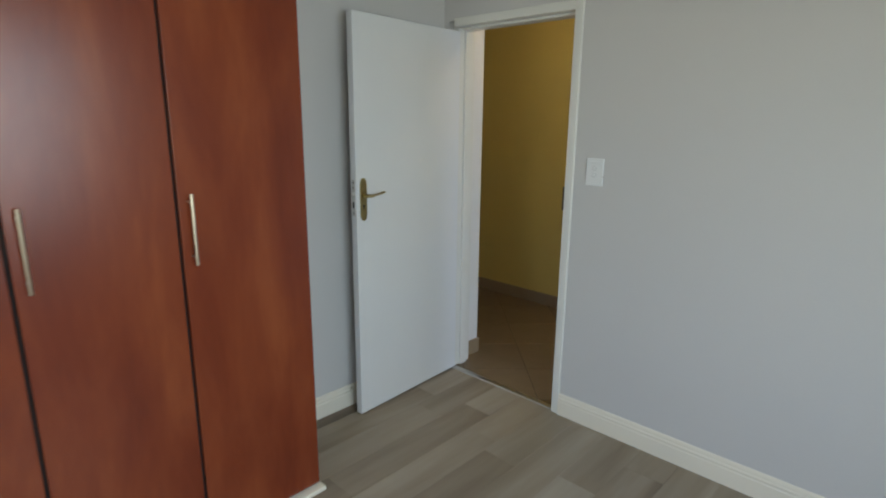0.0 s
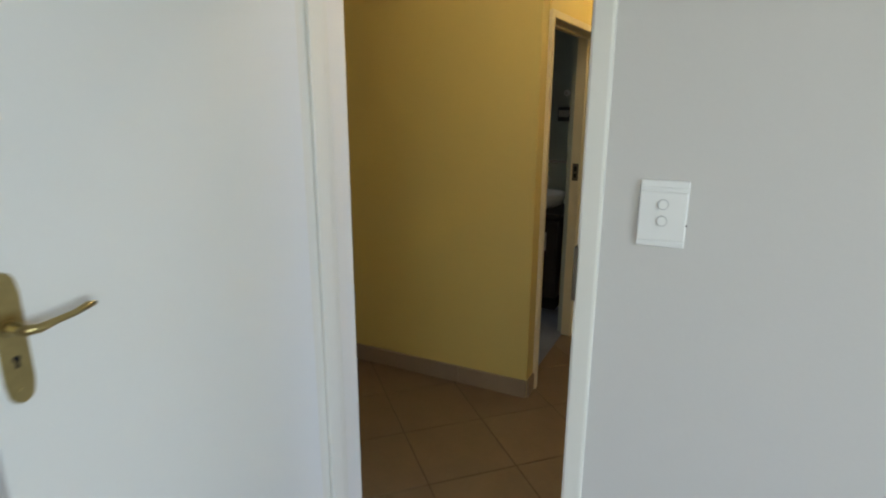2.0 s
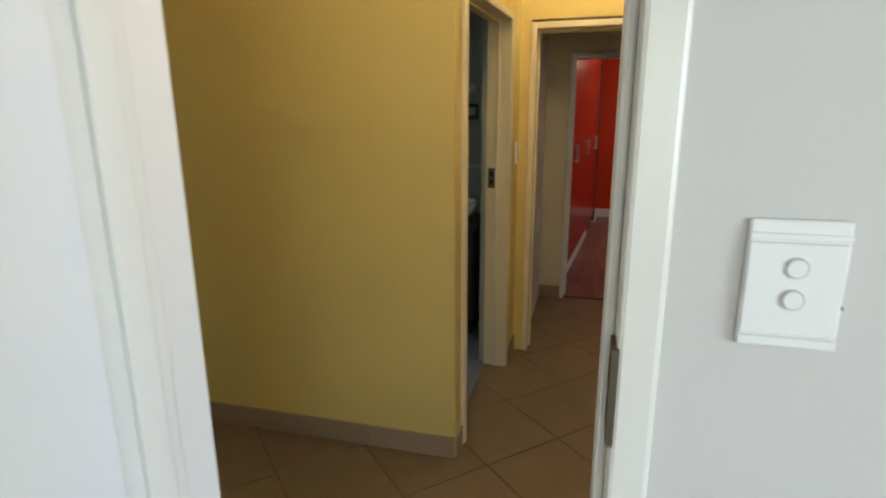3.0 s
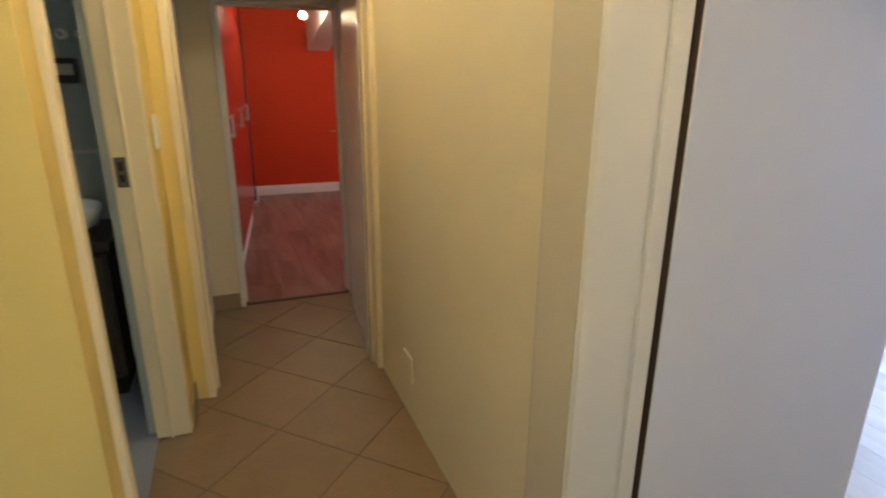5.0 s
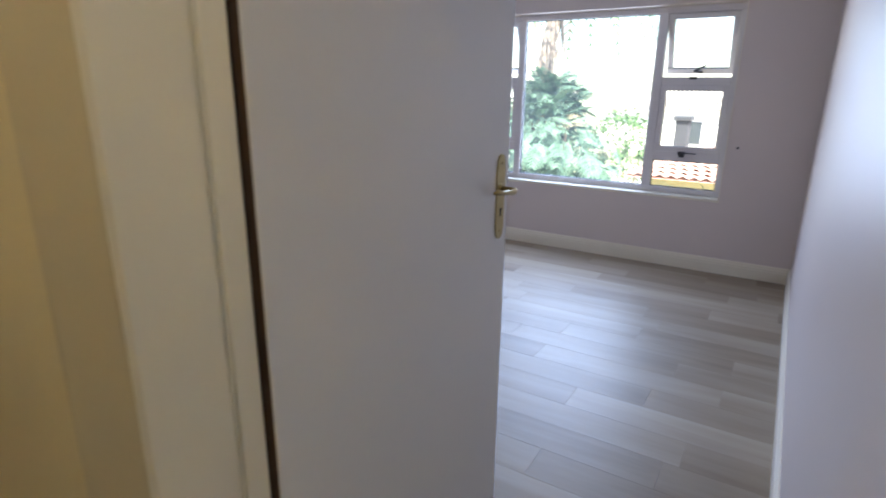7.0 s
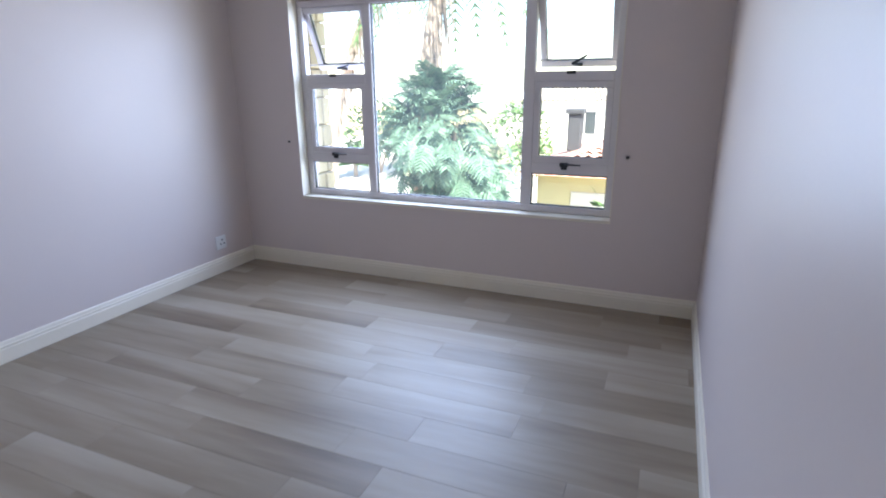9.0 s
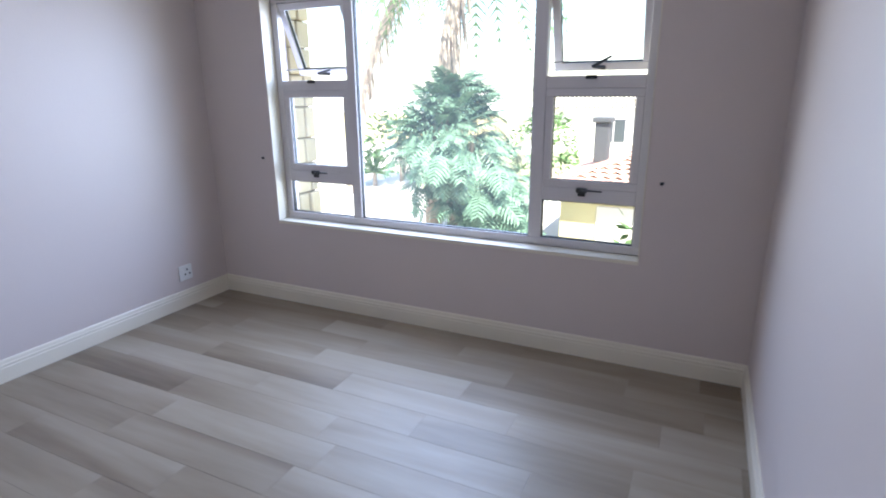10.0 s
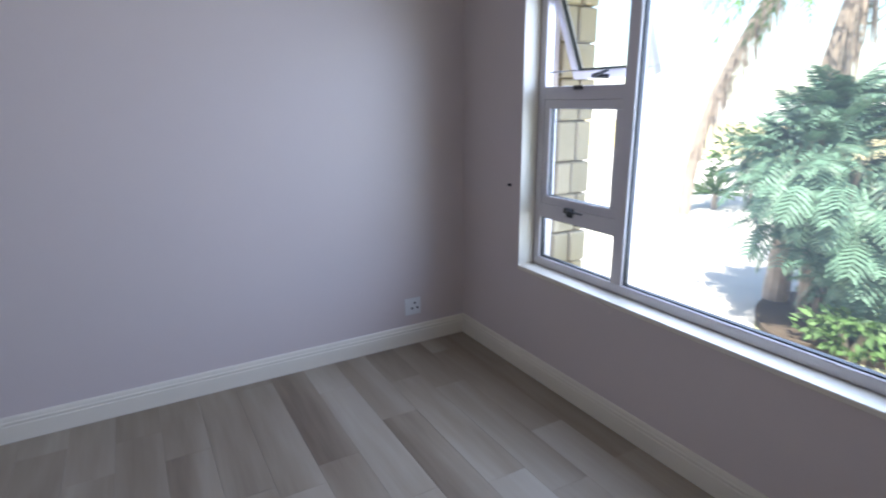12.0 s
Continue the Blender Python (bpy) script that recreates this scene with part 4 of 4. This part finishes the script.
def spiky(x, y, s, seed):
    rnd = random.Random(seed)
    thing = empty("yucca_plant", pose(x, y, GZ + 0.03), "spiky green rosette plant beside the paving", "plant")
    bm = B()
    sweep(bm, [(0, 0, -0.01), (0, 0, s * 0.45)], [0.09, 0.07], 8)
    part("stem", bm, BARK, thing)
    bm = B()
    for k in range(70):
        a, e = rnd.uniform(0, 6.28), rnd.uniform(-0.1, 1.3)
        d = Vector((math.cos(a) * math.cos(e), math.sin(a) * math.cos(e), math.sin(e)))
        u = d.cross(Vector((0, 0, 1))).normalized() * 0.025
        o = Vector((0, 0, s * 0.4))
        ln = s * rnd.uniform(0.7, 1.0)
        bm.faces.new([bm.verts.new(v) for v in (o - u, o + u, o + d * ln * 0.6 + u, o + d * ln - Vector((0, 0, 0.1)), o + d * ln * 0.6 - u)])
    part("leaves", bm, FROND, thing)


spiky(20.4, 10.9, 1.15, 3)


def shrub(x, y, z, rx, rz, seed, n=420, leaf=0.14, label="leafy green garden shrub"):
    rnd = random.Random(seed)
    thing = empty("shrub", pose(x, y, z), label, "shrub")
    bm = B()
    for k in range(5):
        a = rnd.uniform(0, 6.28)
        sweep(bm, [(0, 0, -0.02), (0.4 * rx * math.cos(a), 0.4 * rx * math.sin(a), rz)], [0.04, 0.015], 6)
    part("trunk", bm, BARK, thing)
    bm = B()
    for k in range(n):
        a, e = rnd.uniform(0, 6.28), rnd.uniform(-0.5, 1.4)
        r = rnd.uniform(0.6, 1.0) * (1 + 0.25 * math.sin(3 * a + seed) * math.cos(2 * e))
        p = Vector((rx * r * math.cos(a) * math.cos(e), rx * r * math.sin(a) * math.cos(e), rz * (1 + r * math.sin(e)) * 0.8))
        m = Matrix.Translation(p) @ Euler((rnd.uniform(-1, 1), rnd.uniform(-1, 1), a)).to_matrix().to_4x4()
        s = leaf * rnd.uniform(0.6, 1.3)
        bm.faces.new([bm.verts.new(m @ Vector(v)) for v in ((0, 0, 0), (s * 0.5, s * 0.3, 0), (s * 1.2, 0, -s * 0.1), (s * 0.5, -s * 0.3, 0))])
    part("crown", bm, LEAF2, thing)


shrub(13.0, 3.9, GZ, 0.5, 0.4, 21, leaf=0.12)
shrub(21.5, 10.5, GZ, 1.5, 1.6, 23, n=700, leaf=0.2)
shrub(9.6, 1.02, GZ, 0.38, 1.25, 25, leaf=0.13)
shrub(30, 7.4, GZ, 1.4, 1.4, 26, n=800, leaf=0.2)
shrub(20.5, 4.6, GZ, 1.0, 1.0, 27, n=500, leaf=0.16)


# stone-clad wing beside the window, block by block
def stone_wing():
    rnd = random.Random(31)
    x0, x1, y0, y1 = 7.30, 7.54, 3.20, 3.62
    thing = empty("stone_pier", pose(0, 0, 0), "pier clad in rough sandstone blocks beside the window", "pier", "", "structure")
    bm = B()
    box(bm, x0, x1 - 0.02, y0 + 0.025, y1, GZ, 3.2)
    part("core", bm, JOINT, thing)
    z = 0.0
    while z < 2.6:
        h = rnd.choice((0.14, 0.18, 0.22))
        x = x0
        while x < x1 - 0.01:
            w = min(rnd.uniform(0.10, 0.19), x1 - x)
            if x1 - x - w < 0.06:
                w = x1 - x
            bm = B()
            d = rnd.uniform(0.0, 0.018)
            box(bm, x + 0.005, x + w - 0.005, y0 - d, y0 + 0.03, z + 0.005, z + h - 0.005, 0.008)
            part("stone", bm, STONE, thing)
            x += w
        for y in (y0 + 0.03, y0 + 0.225):
            bm = B()
            box(bm, x1 - 0.025, x1 + rnd.uniform(0, 0.015), y + 0.004, y + 0.19, z + 0.005, z + h - 0.005, 0.008)
            part("stone", bm, STONE, thing)
        z += h


stone_wing()


def house(name, x0, x1, y0, y1, wall_h, roof_h, label, base=GZ, windows=(), tiles=True, over=0.35, door=None, pale=False):
    """A plastered house: walls, hipped roof with rows of curved tiles on the slope that faces the walk, windows in frames."""
    thing = empty(name, pose(0, 0, base), label, "house")
    bm = B()
    box(bm, x0, x1, y0, y1, 0, wall_h)
    part("wall", bm, WHITE_PLASTER if pale else RENDER_Y, thing)
    bm = B()
    roof_mat = PALE_ROOF if pale else ROOF
    ym, zr = (y0 + y1) / 2, wall_h + roof_h
    inset = min((x1 - x0) / 2, (y1 - y0) / 2) * 0.95
    a = [Vector(v) for v in ((x0 - over, y0 - over, wall_h), (x1 + over, y0 - over, wall_h), (x1 + over, y1 + over, wall_h), (x0 - over, y1 + over, wall_h))]
    if (y1 - y0) > (x1 - x0):
        r = [Vector(((x0 + x1) / 2, y0 + inset, zr)), Vector(((x0 + x1) / 2, y1 - inset, zr))]
        faces = ((a[0], a[1], r[0]), (a[1], a[2], r[1], r[0]), (a[2], a[3], r[1]), (a[3], a[0], r[0], r[1]))
        slope = (a[0], a[3], r[0], r[1])
    else:
        r = [Vector((x0 + inset, ym, zr)), Vector((x1 - inset, ym, zr))]
        faces = ((a[0], a[1], r[1], r[0]), (a[1], a[2], r[1]), (a[2], a[3], r[0], r[1]), (a[3], a[0], r[0]))
        slope = (a[0], a[3], r[0], r[0])
    for f in faces:
        bm.faces.new([bm.verts.new(v) for v in f])
    bm.faces.new([bm.verts.new(v) for v in a])
    roof = part("roof", bm, roof_mat, thing, "tiled hipped roof")
    if tiles:
        bm = B()
        lo0, lo1, hi0, hi1 = slope
        nrow = max(4, int((hi0 - lo0).length / 0.26))
        for i in range(nrow):
            t0, t1 = i / nrow, min(1, (i + 1.08) / nrow)
            p0, p1 = lo0.lerp(hi0, t0), lo1.lerp(hi1, t0)
            q0, q1 = lo0.lerp(hi0, t1), lo1.lerp(hi1, t1)
            ncol = int((p1 - p0).length / 0.22)
            lift = Vector((0, 0, 0.02))
            for j in range(ncol):
                ua, um, ub = j / ncol, (j + 0.5) / ncol, (j + 1) / ncol
                pa, pm, pb = p0.lerp(p1, ua), p0.lerp(p1, um) + Vector((0, 0, 0.055)), p0.lerp(p1, ub)
                qa, qm, qb = q0.lerp(q1, ua), q0.lerp(q1, um) + Vector((0, 0, 0.03)), q0.lerp(q1, ub)
                vs = [bm.verts.new(v + lift) for v in (pa + lift, pm + lift, pb + lift, qa, qm, qb)]
                bm.faces.new((vs[0], vs[1], vs[4], vs[3]))
                bm.faces.new((vs[1], vs[2], vs[5], vs[4]))
        tagged(part("roof_tiles", bm, roof_mat, roof, "rows of curved roof tiles"), kind="stuff")
    for wy, wz, ww, wh in windows:
        bm = B()
        box(bm, x0 - 0.04, x0 + 0.05, wy, wy + ww, wz, wz + wh, 0.01)
        w = part("window", bm, ALU, thing, "white framed window")
        for k in range(2):
            bm = B()
            box(bm, x0 - 0.05, x0 - 0.042, wy + 0.05 + k * (ww - 0.05) / 2, wy + (k + 1) * (ww - 0.05) / 2, wz + 0.05, wz + wh - 0.05)
            part("pane", bm, DARKWIN, w)
    if door:
        dy, dw, dh = door
        bm = B()
        for k in range(5):
            box(bm, x0 - 0.03, x0 + 0.02, dy, dy + dw, k * dh / 5 + 0.01, (k + 1) * dh / 5 - 0.01, 0.008)
        part("garage_door", bm, ALU, thing, "pale sectional garage door")
    return thing


garage = house("garage", 14.7, 18.6, -3.4, 3.0, 2.35, 0.75, "cream plastered garage with a terracotta roof", base=GZ - 0.9, door=(0.6, 1.7, 2.0))
bm = B()
box(bm, 16.45, 16.80, 2.45, 2.75, 2.6, 3.45, 0.02)
box(bm, 16.40, 16.85, 2.40, 2.80, 3.45, 3.55, 0.01)
part("chimney", bm, SLATE, garage, "dark plastered chimney")
house("house", 33, 42, -6, 9.5, 2.3, 1.3, "white plastered house with a pale tiled roof", windows=((-3.5, 0.6, 1.6, 1.3), (0.8, 0.6, 1.6, 1.3), (4.2, 0.6, 1.2, 1.2)), pale=True)
bm = B()
box(bm, 34.5, 34.7, 11, 60, GZ, GZ + 1.9)
structure("garden_wall", bm, RENDER_Y, "cream plastered garden wall", "wall")


# ---- floors, piece by piece ----
def plank_floor(name, x0, x1, y0, y1, material, label, w=0.182, ln=0.92, top=0.0, seed=1, shift=0.0):
    """Planks along y, their ends staggered; each is an object on a shared or own mesh."""
    rnd = random.Random(seed)
    bm = B()
    box(bm, x0, x1, y0, y1, top - 0.12, top - 0.006)
    base = structure(name, bm, MORTAR, label, "floor")
    cache = {}
    g = 0.0002
    x = x0 + shift
    while x < x1:
        y = y0 - rnd.uniform(0, ln)
        while y < y1:
            a, b = max(y, y0), min(y + ln, y1)
            xa, xb = max(x, x0), min(x + w, x1)
            if b - a > 0.03 and xb - xa > 0.01:
                key = (round(b - a, 3), round(xb - xa, 3))
                if key not in cache:
                    bm = B()
                    hx, hy = key[0] / 2 - g, key[1] / 2 - g
                    c = 0.0006
                    t = [bm.verts.new(v) for v in ((-hy + c, -hx + c, 0), (hy - c, -hx + c, 0), (hy - c, hx - c, 0), (-hy + c, hx - c, 0))]
                    lo = [bm.verts.new(v) for v in ((-hy, -hx, -0.0007), (hy, -hx, -0.0007), (hy, hx, -0.0007), (-hy, hx, -0.0007))]
                    bt = [bm.verts.new((v.co.x, v.co.y, -0.006)) for v in lo]
                    bm.faces.new(t)
                    for k in range(4):
                        bm.faces.new((lo[k], lo[(k + 1) % 4], t[(k + 1) % 4], t[k]))
                        bm.faces.new((bt[k], bt[(k + 1) % 4], lo[(k + 1) % 4], lo[k]))
                    me = bpy.data.meshes.new("plank")
                    bm.to_mesh(me)
                    bm.free()
                    me.materials.append(material)
                    cache[key] = me
                ob = new("plank", cache[key])
                ob.parent = base
                ob.location = ((xa + xb) / 2, (a + b) / 2, top)
            y += ln
        x += w
    return base


plank_floor("floor_a", 1.06, 5.0, -4.2, 0.02, FLOOR_WOOD, "greige wood-look vinyl plank floor", seed=5, shift=-0.02)
plank_floor("floor_b", 2.74, WX + 0.02, WY0 - 0.03, WY1 + 0.02, FLOOR_WOOD, "greige wood-look vinyl plank floor", seed=9, shift=-0.05)
plank_floor("floor_red", 1.3, 6.1, 3.84, 7.64, RED_FLOOR, "reddish wood laminate floor", seed=3)


def clip(poly, axis, lim, keep_less):
    out = []
    for i, p in enumerate(poly):
        q = poly[(i + 1) % len(poly)]
        a, b = (p[axis] <= lim) == keep_less, (q[axis] <= lim) == keep_less
        if a:
            out.append(p)
        if a != b:
            t = (lim - p[axis]) / (q[axis] - p[axis])
            out.append((p[0] + t * (q[0] - p[0]), p[1] + t * (q[1] - p[1])))
    return out


def tile_floor():
    """Square tiles laid corner to corner along the passage, with recessed joints."""
    bm = B()
    box(bm, -0.9, 2.735, 0.03, 3.838, -0.12, -0.003)
    base = structure("floor_passage", bm, GROUT, "beige ceramic tiles laid diagonally", "floor")
    s, g = 0.402, 0.0022
    node = (2.044, 2.32)
    for i in range(-9, 9):
        for j in range(-9, 9):
            c = []
            for a, b in ((g, g), (s - g, g), (s - g, s - g), (g, s - g)):
                u, v = i * s + a, j * s + b
                c.append((node[0] + (u - v) * 0.7071, node[1] + (u + v) * 0.7071))
            for ax, lim, less in ((0, -0.75, False), (0, 2.735, True), (1, 0.03, False), (1, 3.835, True)):
                c = clip(c, ax, lim, less) if len(c) > 2 else []
            if len(c) > 2:
                x0 = sum(p[0] for p in c) / len(c)
                y0 = sum(p[1] for p in c) / len(c)
                if x0 < 1.3 and y0 > 1.75:
                    continue
                bm = B()
                n = len(c)
                up = [bm.verts.new((x0 + (p[0] - x0) * 0.994, y0 + (p[1] - y0) * 0.994, 0)) for p in c]
                lo = [bm.verts.new((p[0], p[1], -0.0015)) for p in c]
                bt = [bm.verts.new((p[0], p[1], -0.004)) for p in c]
                bm.faces.new(up)
                for k in range(n):
                    bm.faces.new((lo[k], lo[(k + 1) % n], up[(k + 1) % n], up[k]))
                    bm.faces.new((bt[k], bt[(k + 1) % n], lo[(k + 1) % n], lo[k]))
                part("tile", bm, HALL_TILE, base)


tile_floor()


def skirt_tiles(name, a, b, out, h=0.10, t=0.011, start=0.0):
    """Skirting tiles along a wall, with open joints; out is the way off the wall."""
    a, b, o = Vector((*a, 0)), Vector((*b, 0)), Vector((*out, 0))
    d = b - a
    ln = d.length
    d.normalize()
    base = empty(name, pose(0, 0, 0), "beige ceramic skirting tiles along the wall", "skirting", "", "structure")
    s = -start
    while s < ln:
        p, q = max(0, s) + 0.0015, min(ln, s + 0.402) - 0.0015
        if q - p > 0.01:
            bm = B()
            c = 0.0025
            prof = [(0, 0.001), (t, 0.001), (t, h - c), (t - c, h), (0, h)]
            extrude_poly(bm, [a + d * p + o * x + Vector((0, 0, z)) for x, z in prof], d * (q - p))
            part("skirting_tile", bm, SKIRT_TILE, base)
        s += 0.402
    return base


skirt_tiles("skirting_tiles_far", (-0.75, 1.484), (1.623, 1.484), (0, -1), start=0.05)
skirt_tiles("skirting_tiles_corner", (1.612, 1.484), (1.612, 1.588), (1, 0))
skirt_tiles("skirting_tiles_nib", (1.349, 0.184), (1.349, 0.330), (1, 0))
skirt_tiles("skirting_tiles_left", (1.695, 2.475), (1.695, 2.69), (1, 0))
skirt_tiles("skirting_tiles_lobby", (1.755, 3.80), (1.925, 3.80), (0, -1))

bm = B()
extrude_poly(bm, [(1.398, 0.004, 0.0), (1.398, 0.050, 0.0), (1.398, 0.042, 0.005), (1.398, 0.012, 0.005)], (0.762, 0, 0))
structure("threshold_a", bm, STEEL, "thin metal strip where planks meet tiles", "trim")
bm = B()
extrude_poly(bm, [(1.958, 3.815, 0.0), (1.958, 3.860, 0.0), (1.958, 3.852, 0.005), (1.958, 3.823, 0.005)], (0.70, 0, 0))
structure("threshold_red", bm, DARK_WOOD, "dark strip where tiles meet laminate", "trim")
bm = B()
extrude_poly(bm, [(2.715, 0.25, 0.0), (2.755, 0.25, 0.0), (2.748, 0.25, 0.005), (2.722, 0.25, 0.005)], (0, 0.765, 0))
structure("threshold_b", bm, STEEL, "thin metal strip where tiles meet planks", "trim")
